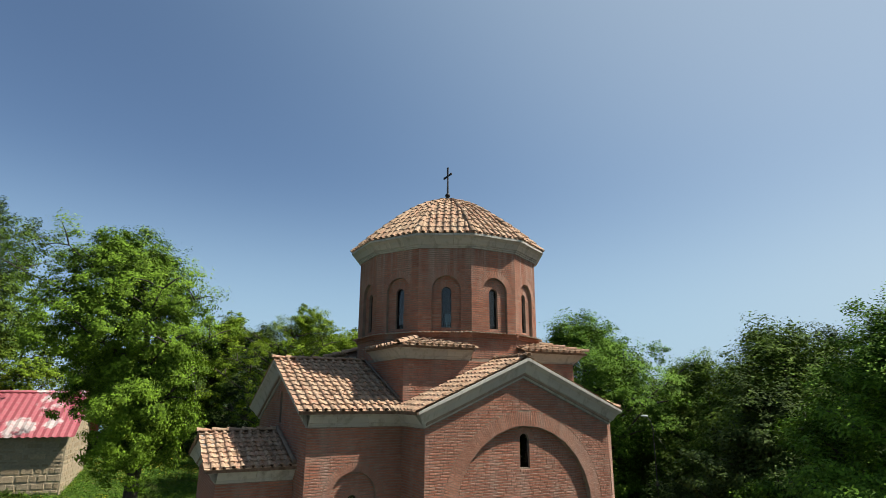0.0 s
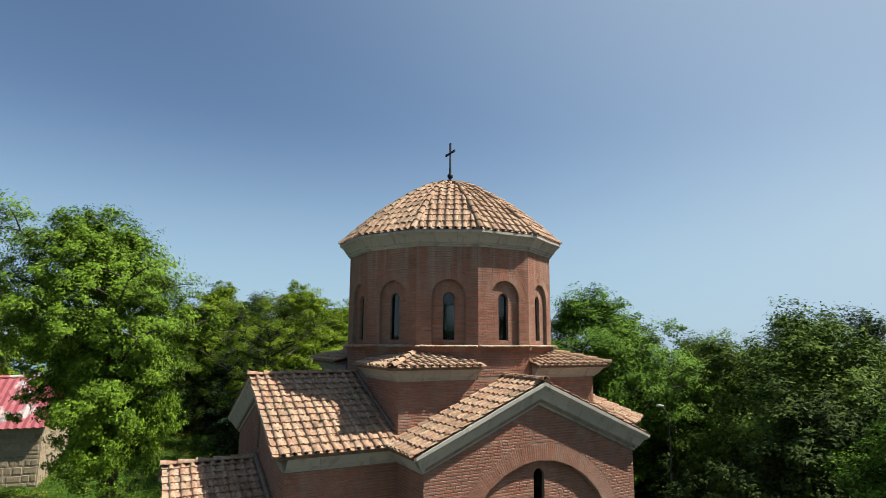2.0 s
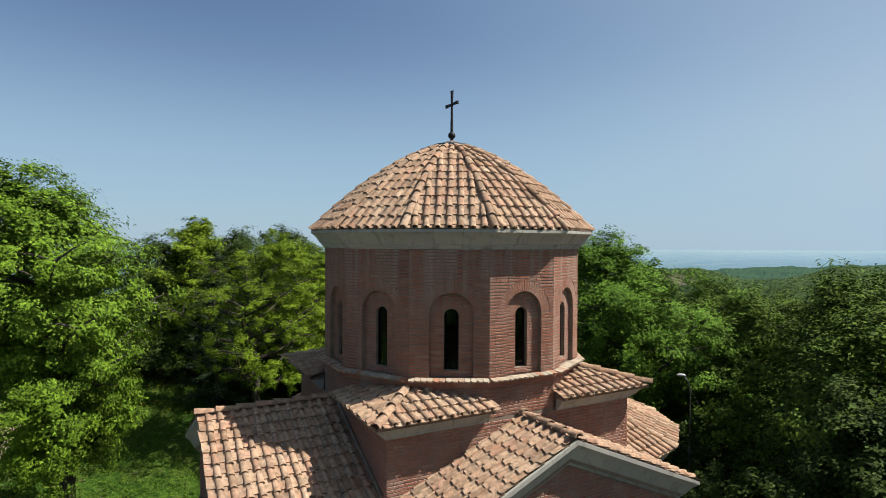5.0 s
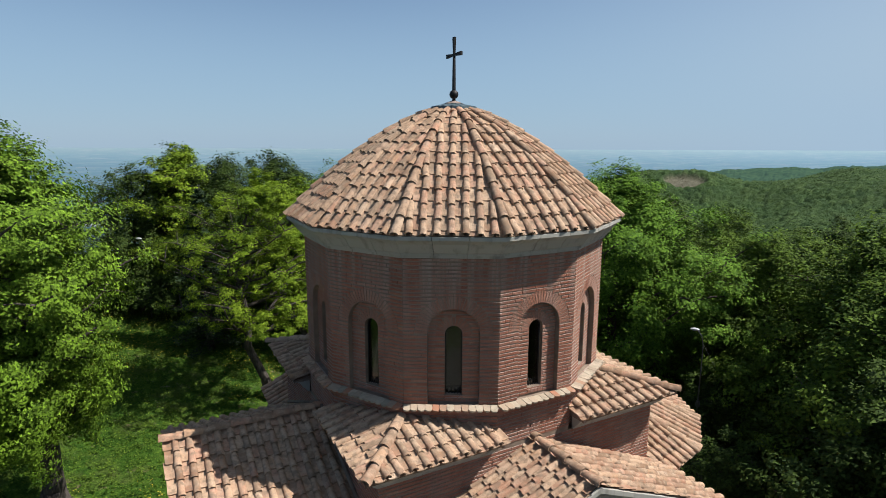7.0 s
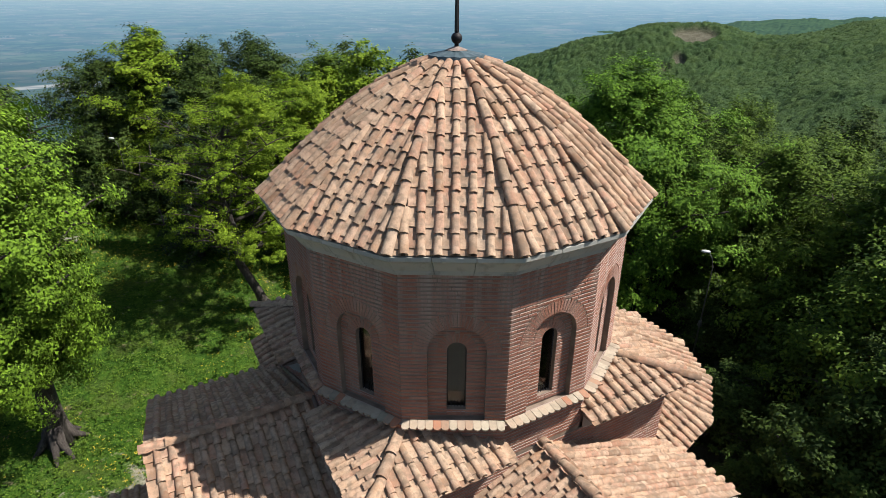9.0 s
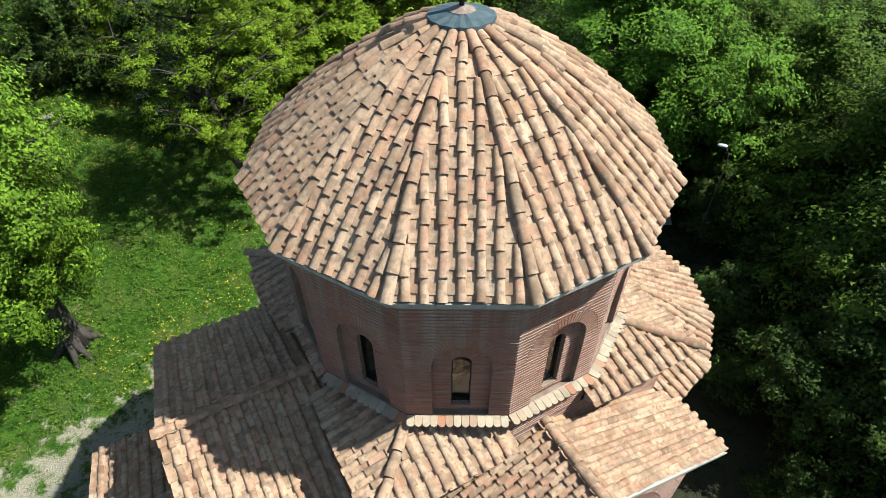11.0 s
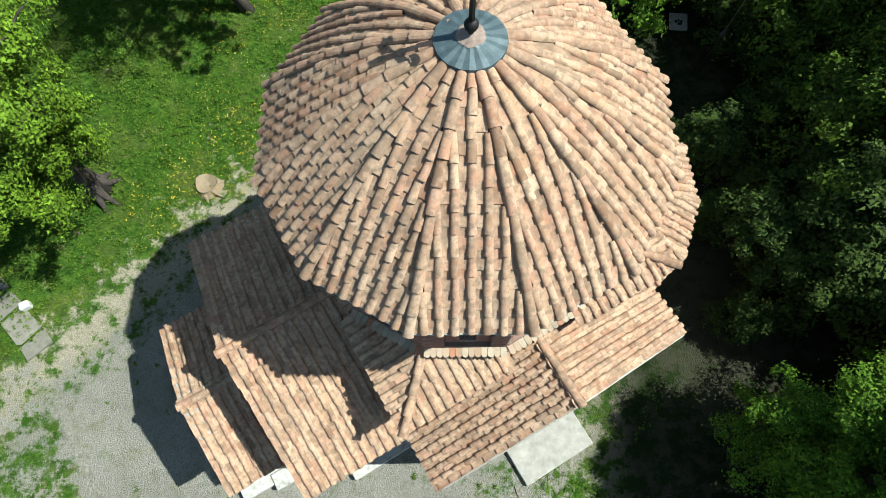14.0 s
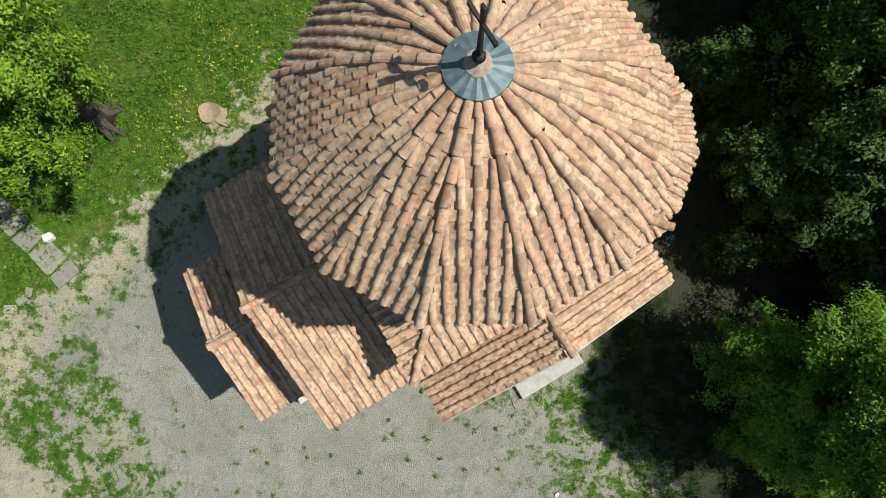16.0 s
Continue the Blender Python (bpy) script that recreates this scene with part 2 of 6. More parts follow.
CONCRETE, t_, b_ = material("pale_concrete", 0.9)
paint(t_, b_, ramp(t_, cloud(t_, 5, 7, 0.65), (0.3, (0.35, 0.35, 0.315)), (0.7, (0.57, 0.565, 0.515))))
relief(t_, b_, cloud(t_, 40, 5), 0.4, 0.01)

BARK, t_, b_ = material("bark", 0.95)
paint(t_, b_, ramp(t_, cloud(t_, 1.0, 6, 0.65, stretched(t_, (22, 22, 5))), (0.3, (0.038, 0.031, 0.026)), (0.7, (0.14, 0.12, 0.104))))
relief(t_, b_, cloud(t_, 1.0, 5, 0.6, stretched(t_, (30, 30, 7))), 0.8, 0.03)

WOOD_CUT, t_, b_ = material("cut_wood", 0.85)
paint(t_, b_, ramp(t_, cloud(t_, 24, 5), (0.3, (0.24, 0.185, 0.115)), (0.7, (0.42, 0.34, 0.23))))

WHITEWASH, t_, b_ = material("worn_whitewash", 0.9)
paint(t_, b_, ramp(t_, cloud(t_, 6, 7, 0.7), (0.32, (0.34, 0.33, 0.29)), (0.5, (0.62, 0.62, 0.58)), (0.75, (0.74, 0.74, 0.70))))
relief(t_, b_, cloud(t_, 30, 5), 0.5, 0.012)

RED_METAL, t_, b_ = material("faded_red_sheet", 0.5, 0.1, 0.4)
c_ = blend(t_, ramp(t_, cloud(t_, 1.1, 5, 0.6), (0.55, 0.0), (0.60, 1.0)), (0.46, 0.10, 0.13), (0.66, 0.60, 0.58))
paint(t_, b_, blend(t_, ramp(t_, cloud(t_, 9, 4), (0.35, 0.0), (0.75, 0.55)), c_, (0.46, 0.22, 0.22)))

LAMP_GREY, t_, b_ = material("lamp_grey", 0.5, 0.3, 0.4)
paint(t_, b_, ramp(t_, cloud(t_, 8, 3), (0.3, (0.09, 0.09, 0.085)), (0.7, (0.15, 0.15, 0.145))))
LAMP_WHITE, t_, b_ = material("lamp_head_white", 0.35)
paint(t_, b_, ramp(t_, cloud(t_, 8, 3), (0.3, (0.72, 0.73, 0.72)), (0.7, (0.82, 0.82, 0.8))))


def leaf_material(name, dark, mid, light, glow=0.35, patch=0.55):
    m = bpy.data.materials.new(name)
    m.use_nodes = True
    t = m.node_tree
    b = t.nodes["Principled BSDF"]
    b.inputs["Roughness"].default_value, b.inputs["Specular IOR Level"].default_value = 0.7, 0.08
    c = ramp(t, chance(t, True), (0.0, dark), (0.5, mid), (1.0, light))
    c = blend(t, ramp(t, cloud(t, patch, 4, 0.65), (0.38, 0.0), (0.68, 0.65)), c, light)
    paint(t, b, c)
    tr = t.nodes.new("ShaderNodeBsdfTranslucent")
    t.links.new(blend(t, 1.0, c, (0.67, 0.67, 0.5), "MULTIPLY"), tr.inputs["Color"])
    mix = t.nodes.new("ShaderNodeMixShader")
    mix.inputs["Fac"].default_value = glow
    t.links.new(b.outputs[0], mix.inputs[1])
    t.links.new(tr.outputs[0], mix.inputs[2])
    t.links.new(mix.outputs[0], t.nodes["Material Output"].inputs["Surface"])
    return m


LEAF_FRESH = leaf_material("fresh_leaves", (0.034, 0.062, 0.010), (0.112, 0.204, 0.018), (0.265, 0.455, 0.034), 0.08)
LEAF_DEEP = leaf_material("deep_green_leaves", (0.020, 0.040, 0.011), (0.040, 0.072, 0.015), (0.108, 0.170, 0.031), 0.06)
LEAF_MID = leaf_material("mid_green_leaves", (0.028, 0.056, 0.012), (0.065, 0.120, 0.017), (0.180, 0.290, 0.030), 0.06)
LEAF_YELLOW = leaf_material("yellow_green_leaves", (0.055, 0.110, 0.012), (0.145, 0.250, 0.018), (0.350, 0.500, 0.034), 0.16)
LEAF_BRIGHT = leaf_material("bright_green_leaves", (0.038, 0.090, 0.012), (0.090, 0.195, 0.018), (0.205, 0.385, 0.032), 0.08)
LEAF_FIR = leaf_material("fir_needles", (0.022, 0.045, 0.02), (0.035, 0.065, 0.03), (0.06, 0.095, 0.045), 0.15)
GRASS_BLADE = leaf_material("grass_blades", (0.026, 0.080, 0.010), (0.078, 0.166, 0.016), (0.190, 0.290, 0.034), 0.20, 0.9)
FLOWER, t_, b_ = material("yellow_petals", 0.6)
paint(t_, b_, ramp(t_, chance(t_, True), (0.0, (0.60, 0.46, 0.02)), (1.0, (0.75, 0.62, 0.05))))

# ground: grass, bare earth and gravel by the sheet's own masks
GROUND, t_, b_ = material("grass_earth_gravel", 0.97, 0.0, 0.06)


def mask(name):
    n = t_.nodes.new("ShaderNodeAttribute")
    n.attribute_name = name
    return n.outputs["Fac"]


fine_, broad_ = cloud(t_, 26, 6, 0.7), cloud(t_, 0.9, 5, 0.6)
grass_ = ramp(t_, cloud(t_, 5, 7, 0.72), (0.28, (0.015, 0.042, 0.009)), (0.5, (0.066, 0.150, 0.018)), (0.72, (0.155, 0.260, 0.036)))
grass_ = blend(t_, ramp(t_, broad_, (0.52, 0.0), (0.70, 0.6)), grass_, (0.175, 0.195, 0.06))
grass_ = blend(t_, ramp(t_, cloud(t_, 2.6, 6, 0.7), (0.60, 0.0), (0.70, 0.85)), grass_, (0.30, 0.235, 0.145))
earth_ = ramp(t_, fine_, (0.3, (0.33, 0.30, 0.22)), (0.7, (0.62, 0.575, 0.44)))
chips_ = cells(t_, 42)
gravel_ = ramp(t_, chips_.outputs["Distance"], (0.0, (0.52, 0.515, 0.455)), (0.55, (0.41, 0.41, 0.355)), (0.9, (0.17, 0.168, 0.14)))
gravel_ = blend(t_, 0.45, gravel_, ramp(t_, cells(t_, 42).outputs["Color"], (0.2, (0.20, 0.20, 0.175)), (0.8, (0.54, 0.53, 0.47))))
gravel_ = blend(t_, ramp(t_, cloud(t_, 1.3, 6, 0.65), (0.48, 0.0), (0.64, 0.45)), gravel_, (0.36, 0.335, 0.255))
gravel_ = blend(t_, ramp(t_, cloud(t_, 2.4, 7, 0.72), (0.52, 0.0), (0.66, 0.65)), gravel_, (0.18, 0.205, 0.085))
gravel_ = blend(t_, ramp(t_, cloud(t_, 0.55, 6, 0.7), (0.42, 0.4), (0.56, 0.0)), gravel_, (0.27, 0.27, 0.225))
edge_ = sums(t_, "MULTIPLY", sums(t_, "SUBTRACT", cloud(t_, 2.3, 9, 0.74), 0.5), 2.2)
to_gravel_ = ramp(t_, sums(t_, "ADD", mask("gravel"), edge_), (0.36, 0.0), (0.62, 1.0))
to_earth_ = ramp(t_, sums(t_, "ADD", mask("earth"), edge_), (0.38, 0.0), (0.62, 1.0))
c_ = blend(t_, to_earth_, grass_, earth_)
c_ = blend(t_, to_gravel_, c_, gravel_)
# near-black wood floor, which by the church also paints in the trees' shade
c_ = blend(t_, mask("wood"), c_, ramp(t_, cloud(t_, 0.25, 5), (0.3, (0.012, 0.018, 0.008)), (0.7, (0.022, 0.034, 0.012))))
paint(t_, b_, c_)
relief(t_, b_, sums(t_, "ADD", cloud(t_, 18, 6, 0.75), sums(t_, "MULTIPLY", chips_.outputs["Distance"], -0.5)), 0.9, 0.06)

FAR_WOODS = leaf_material("far_wood_crowns", (0.036, 0.080, 0.028), (0.07, 0.135, 0.040), (0.125, 0.205, 0.058), 0.1, 0.035)
CANOPY, t_, b_ = material("far_wood_canopy", 0.9, 0.0, 0.1)
c_ = ramp(t_, mask("shade_of_tree"), (0.0, (0.040, 0.086, 0.032)), (0.5, (0.075, 0.142, 0.044)), (1.0, (0.13, 0.21, 0.06)))
c_ = blend(t_, ramp(t_, cloud(t_, 0.02, 5, 0.6), (0.4, 0.0), (0.7, 0.6)), c_, (0.08, 0.125, 0.035))
c_ = blend(t_, mask("bare"), c_, ramp(t_, cloud(t_, 0.15, 5), (0.3, (0.22, 0.20, 0.14)), (0.7, (0.34, 0.31, 0.23))))
paint(t_, b_, blend(t_, ramp(t_, cloud(t_, 0.9, 4, 0.7), (0.35, 0.6), (0.65, 0.0)), c_, (0.015, 0.036, 0.013)))
relief(t_, b_, cloud(t_, 0.7, 4, 0.7), 1.0, 2.5)

HOUSE_MORTAR, t_, b_ = material("sandy_mortar", 0.95)
paint(t_, b_, ramp(t_, cloud(t_, 9, 6), (0.3, (0.40, 0.33, 0.22)), (0.7, (0.56, 0.48, 0.34))))
relief(t_, b_, cloud(t_, 40, 4), 0.6, 0.01)
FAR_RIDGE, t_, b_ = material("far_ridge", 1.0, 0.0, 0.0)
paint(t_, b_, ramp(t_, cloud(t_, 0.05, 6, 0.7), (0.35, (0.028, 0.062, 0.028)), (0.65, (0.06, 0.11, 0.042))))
# the distant haze is put in as a faint bluish emission
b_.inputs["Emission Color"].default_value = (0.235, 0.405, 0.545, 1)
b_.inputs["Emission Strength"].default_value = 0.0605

# far plain and ranges: a plain backdrop, the air's haze put into its emission
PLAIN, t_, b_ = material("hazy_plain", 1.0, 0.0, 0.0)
fields_ = cells(t_, 1.0, stretched(t_, (0.017, 0.026, 0.0)))
c_ = ramp(t_, fields_.outputs["Color"], (0.12, (0.035, 0.062, 0.030)), (0.3, (0.058, 0.098, 0.042)), (0.45, (0.030, 0.055, 0.030)), (0.6, (0.075, 0.105, 0.055)), (0.75, (0.10, 0.105, 0.065)), (0.9, (0.14, 0.125, 0.09)))
strips_ = cells(t_, 1.0, stretched(t_, (0.004, 0.02, 0.0)))
c_ = blend(t_, 0.22, c_, ramp(t_, strips_.outputs["Color"], (0.2, (0.028, 0.05, 0.028)), (0.5, (0.065, 0.095, 0.045)), (0.85, (0.12, 0.115, 0.08))))
c_ = blend(t_, ramp(t_, cloud(t_, 1.0, 6, 0.7, stretched(t_, (0.007, 0.008, 0.0))), (0.40, 0.8), (0.56, 0.0)), c_, (0.022, 0.044, 0.024))
# hedges and lines of trees, a pale river bed, scattered roofs
c_ = blend(t_, ramp(t_, cells(t_, 1.0, stretched(t_, (0.017, 0.026, 0.0)), "DISTANCE_TO_EDGE").outputs["Distance"], (0.02, 0.55), (0.06, 0.0)), c_, (0.018, 0.036, 0.022))
far_ = t_.nodes.new("ShaderNodeSeparateXYZ")
t_.links.new(place_node(t_), far_.inputs[0])
bed_ = sums(t_, "ABSOLUTE", sums(t_, "SUBTRACT", sums(t_, "ADD", far_.outputs["Y"], sums(t_, "MULTIPLY", cloud(t_, 1.0, 3, 0.5, stretched(t_, (0.0016, 0.0, 0.0))), 420.0)), sums(t_, "ADD", sums(t_, "MULTIPLY", far_.outputs["X"], 0.25), 1180.0)), 0.0)
c_ = blend(t_, sums(t_, "MULTIPLY", ramp(t_, sums(t_, "DIVIDE", bed_, 40.0), (0.35, 1.0), (0.6, 0.0)), ramp(t_, cloud(t_, 1.0, 3, 0.6, stretched(t_, (0.006, 0.01, 0.0))), (0.42, 0.0), (0.52, 0.85))), c_, (0.34, 0.33, 0.29))
dots_ = cells(t_, 1.0, stretched(t_, (0.12, 0.07, 0.0)))
c_ = blend(t_, sums(t_, "MULTIPLY", ramp(t_, dots_.outputs["Distance"], (0.12, 1.0), (0.2, 0.0)), ramp(t_, cloud(t_, 1.0, 3, 0.6, stretched(t_, (0.004, 0.005, 0.0))), (0.56, 0.0), (0.62, 0.8))), c_, (0.42, 0.39, 0.36))
paint(t_, b_, c_)
# haze emission turns paler and stronger with distance
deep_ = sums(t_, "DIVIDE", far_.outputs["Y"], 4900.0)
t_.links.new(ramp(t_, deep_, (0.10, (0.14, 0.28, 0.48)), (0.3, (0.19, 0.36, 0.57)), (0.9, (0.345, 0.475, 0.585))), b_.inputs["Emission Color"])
# the painted haze is stronger on the sun's side
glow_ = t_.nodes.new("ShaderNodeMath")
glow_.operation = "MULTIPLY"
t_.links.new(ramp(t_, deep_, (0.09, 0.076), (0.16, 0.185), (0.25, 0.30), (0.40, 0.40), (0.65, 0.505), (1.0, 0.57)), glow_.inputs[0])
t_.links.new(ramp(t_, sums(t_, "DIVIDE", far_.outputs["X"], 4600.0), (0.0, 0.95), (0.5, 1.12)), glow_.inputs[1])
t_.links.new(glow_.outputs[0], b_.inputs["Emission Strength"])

# ---- the ground ----
CX, CY, PHI = 0.13, 15.53, 28.0                 # the church's axis and its turn
CHURCH_POSE = pose(CX, CY, 0, 0, 0, PHI)


def rise(x, y):
    """The height of the ground."""
    x, y = np.asarray(x, dtype=float), np.asarray(y, dtype=float)
    lawn = np.clip(0.19 * (-(x + 8) * 0.6 + (y - 17) * 0.5), 0, 2.0)
    r = np.hypot(x + 2, (y - 16) * 1.0)
    down = np.clip(r - 36, 0, None)
    far = 1 - np.exp(-(down / 190) ** 1.25)
    back = np.clip((-y - 5) / 60, 0, 1)
    z = lawn * np.exp(-(down / 30) ** 2) - 135 * far * (1 - 0.7 * back)
    for high, hx, hy, wide, deep in ((97, 637, 749, 310, 340), (71, 1325, 1601, 753, 627), (42, 376, 441, 127, 157), (66, 309, 836, 116, 107), (32, 166, 904, 85, 190)):
        z = z + high * far * np.exp(-(((x - hx) / wide) ** 2 + ((y - hy) / deep) ** 2))
    wave = np.sin(x * 0.013 + 1.3) * np.sin(y * 0.011 + 0.4) + 0.5 * np.sin(x * 0.031 + y * 0.017) - 0.55 * np.abs(np.sin(x * 0.017 - y * 0.009 + 0.6)) + 0.25 * np.sin(x * 0.061 - y * 0.027)
    small = 0.03 * (np.sin(x * 1.7 + 0.5 * y) + np.sin(y * 1.3 - 0.4 * x))
    return z + wave * 6 * far + small * np.clip((np.hypot(x, y - 15) - 5.5) / 4, 0, 1)


def to_church(x, y):
    a = radians(PHI)
    dx, dy = x - CX, y - CY
    return dx * math.cos(a) + dy * math.sin(a), -dx * math.sin(a) + dy * math.cos(a)


def steps(n, reach, k):
    u = np.linspace(-1, 1, 2 * n + 1)
    return reach * np.sinh(k * u) / math.sinh(k)


gx, gy = np.meshgrid(steps(140, 4800, 8.0) - 2, steps(140, 4800, 8.0) + 14)
gz = rise(gx, gy)
n_ = gx.shape[0]
idx = np.arange(n_ * n_).reshape(n_, n_)
ground = part("ground", quads_of("ground", np.stack([gx.ravel(), gy.ravel(), gz.ravel()], 1),
              np.stack([idx[:-1, :-1].ravel(), idx[:-1, 1:].ravel(), idx[1:, 1:].ravel(), idx[1:, :-1].ravel()], 1)), GROUND)
tagged(ground, "green lawn with bare earth and a grey gravel yard", "ground", kind="structure")
ground.data.polygons.foreach_set("use_smooth", [True] * len(ground.data.polygons))
lx, ly = to_church(gx.ravel(), gy.ravel())
# the gravel yard: west of the church up to a line of edging stones, and thinning out along its south side
wx0, wy0 = gx.ravel(), gy.ravel()
from_north = -((wx0 + 11.2) * -0.696 + (wy0 - 14.0) * 0.718)      # metres south-east of the lawn's edge
from_west, from_east = lx + 10.35, 1.4 - lx
gravel = np.clip(0.5 + np.minimum(np.minimum(from_west * 1.6, (from_north - 0.9) * 0.38), (from_east - 2.0) * 0.12), 0, 0.84)
earth = np.clip(1 - np.abs(from_north - 0.3) / 2.0, 0, 1) * 0.66 * (lx < 3)
earth = np.maximum(earth, np.where((lx < -10.3) & (from_north > -1.0), 0.40 + 0.14 * np.sin(wx0 * 0.9 + 0.5) * np.sin(wy0 * 1.1), 0))
gravel = np.maximum(gravel, np.where((lx < -10.3) & (from_north > -0.5), 0.36 + 0.16 * np.sin(wx0 * 1.5 + 2.0) * np.sin(wy0 * 0.8 + 1.0), 0))
earth = np.maximum(earth, np.where((from_north > 0) & (lx > -3.5), 0.46, 0))
earth = np.maximum(earth, np.clip((lx - 2.2) / 2.0, 0, 1) * np.clip((12 - np.hypot(lx, ly)) / 4, 0, 1) * 0.66)
earth = np.maximum(earth, np.clip(1.3 - np.abs(lx + 14.1 + 0.37 * ly) / 1.2, 0, 1) * (ly < 5) * 0.95)
earth = np.maximum(earth, 0.13)
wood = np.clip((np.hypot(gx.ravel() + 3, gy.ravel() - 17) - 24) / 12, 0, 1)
# leaf litter under trees north and east of the church, their shade painted in
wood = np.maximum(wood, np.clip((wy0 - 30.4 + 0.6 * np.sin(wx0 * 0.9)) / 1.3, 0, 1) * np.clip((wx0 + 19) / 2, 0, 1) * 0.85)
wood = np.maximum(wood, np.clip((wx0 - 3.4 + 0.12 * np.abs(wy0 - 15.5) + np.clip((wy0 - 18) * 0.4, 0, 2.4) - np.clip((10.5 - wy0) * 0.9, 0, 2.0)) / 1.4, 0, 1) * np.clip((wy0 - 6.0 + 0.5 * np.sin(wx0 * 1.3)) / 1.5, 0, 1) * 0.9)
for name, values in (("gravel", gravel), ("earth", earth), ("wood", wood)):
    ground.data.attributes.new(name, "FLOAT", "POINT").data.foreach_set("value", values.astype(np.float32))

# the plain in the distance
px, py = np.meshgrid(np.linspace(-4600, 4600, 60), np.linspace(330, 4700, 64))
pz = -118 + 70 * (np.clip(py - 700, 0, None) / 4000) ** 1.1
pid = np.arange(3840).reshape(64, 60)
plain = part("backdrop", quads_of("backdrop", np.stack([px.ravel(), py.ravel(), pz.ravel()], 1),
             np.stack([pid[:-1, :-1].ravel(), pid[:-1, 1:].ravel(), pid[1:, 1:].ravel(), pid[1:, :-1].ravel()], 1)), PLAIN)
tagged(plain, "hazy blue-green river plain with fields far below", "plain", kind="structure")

# ---- the church ----
church = empty("church", CHURCH_POSE, "small domed red-brick church with clay barrel-tile roofs", "church")
ALL_TILES, ALL_BRICKS = [], []


def arc_points(half, spring, n=14):
    """The upper edge of a round-headed opening: offsets from its middle, and heights."""
    return [(-half * math.cos(math.pi * k / n), spring + half * math.sin(math.pi * k / n)) for k in range(n + 1)]


def sheet(verts, faces, at, width, bottom, top, hole=None, extra=()):
    """Adds a wall sheet to verts and faces, with one round-headed hole (middle, half, bottom, spring)."""
    cuts = sorted({0.0, width, *extra, *([hole[0] + s for s, _ in arc_points(hole[1], hole[3])] if hole else [])})

    def head(s):
        d = abs(s - hole[0])
        return hole[3] + math.sqrt(max(hole[1] ** 2 - d * d, 0))
    for s0, s1 in zip(cuts, cuts[1:]):
        if s1 - s0 < 1e-6:
            continue
        mid = (s0 + s1) / 2
        if hole and abs(mid - hole[0]) < hole[1]:
            spans = [(bottom, bottom, hole[2], hole[2]), (head(s0), head(s1), top(s0), top(s1))]
        else:
            spans = [(bottom, bottom, top(s0), top(s1))]
        for b0, b1, t0, t1 in spans:
            if t0 - b0 + t1 - b1 < 1e-5:
                continue
            i = len(verts)
            verts.extend([at(s0, b0), at(s1, b1), at(s1, t1), at(s0, t0)])
            faces.append((i, i + 1, i + 2, i + 3))


def reveal(verts, faces, at0, at1, hole):
    """The inner faces of a round-headed hole, between two depths."""
    rim = [(hole[0] - hole[1], hole[2])] + [(hole[0] + s, z) for s, z in arc_points(hole[1], hole[3])] + [(hole[0] + hole[1], hole[2])]
    for (s0, z0), (s1, z1) in zip(rim, rim[1:] + rim[:1]):
        i = len(verts)
        verts.extend([at0(s0, z0), at0(s1, z1), at1(s1, z1), at1(s0, z0)])
        faces.append((i, i + 1, i + 2, i + 3))


BRICK_UNIT = mesh_of("brick", [(-.5, -.5, -.5), (.5, -.5, -.5), (.5, .5, -.5), (-.5, .5, -.5), (-.485, -.44, .5), (.485, -.44, .5), (.485, .44, .5), (-.485, .44, .5)],
                     [(4, 5, 6, 7), (0, 1, 5, 4), (1, 2, 6, 5), (2, 3, 7, 6), (3, 0, 4, 7)])
BRICK_UNIT.materials.append(BRICK)
brick_verts = np.array([tuple(v.co) for v in BRICK_UNIT.vertices])
brick_quads = np.array([tuple(p.vertices) for p in BRICK_UNIT.polygons])
COURSE, BRICK_LONG, JOINT = 0.0515, 0.225, 0.0135


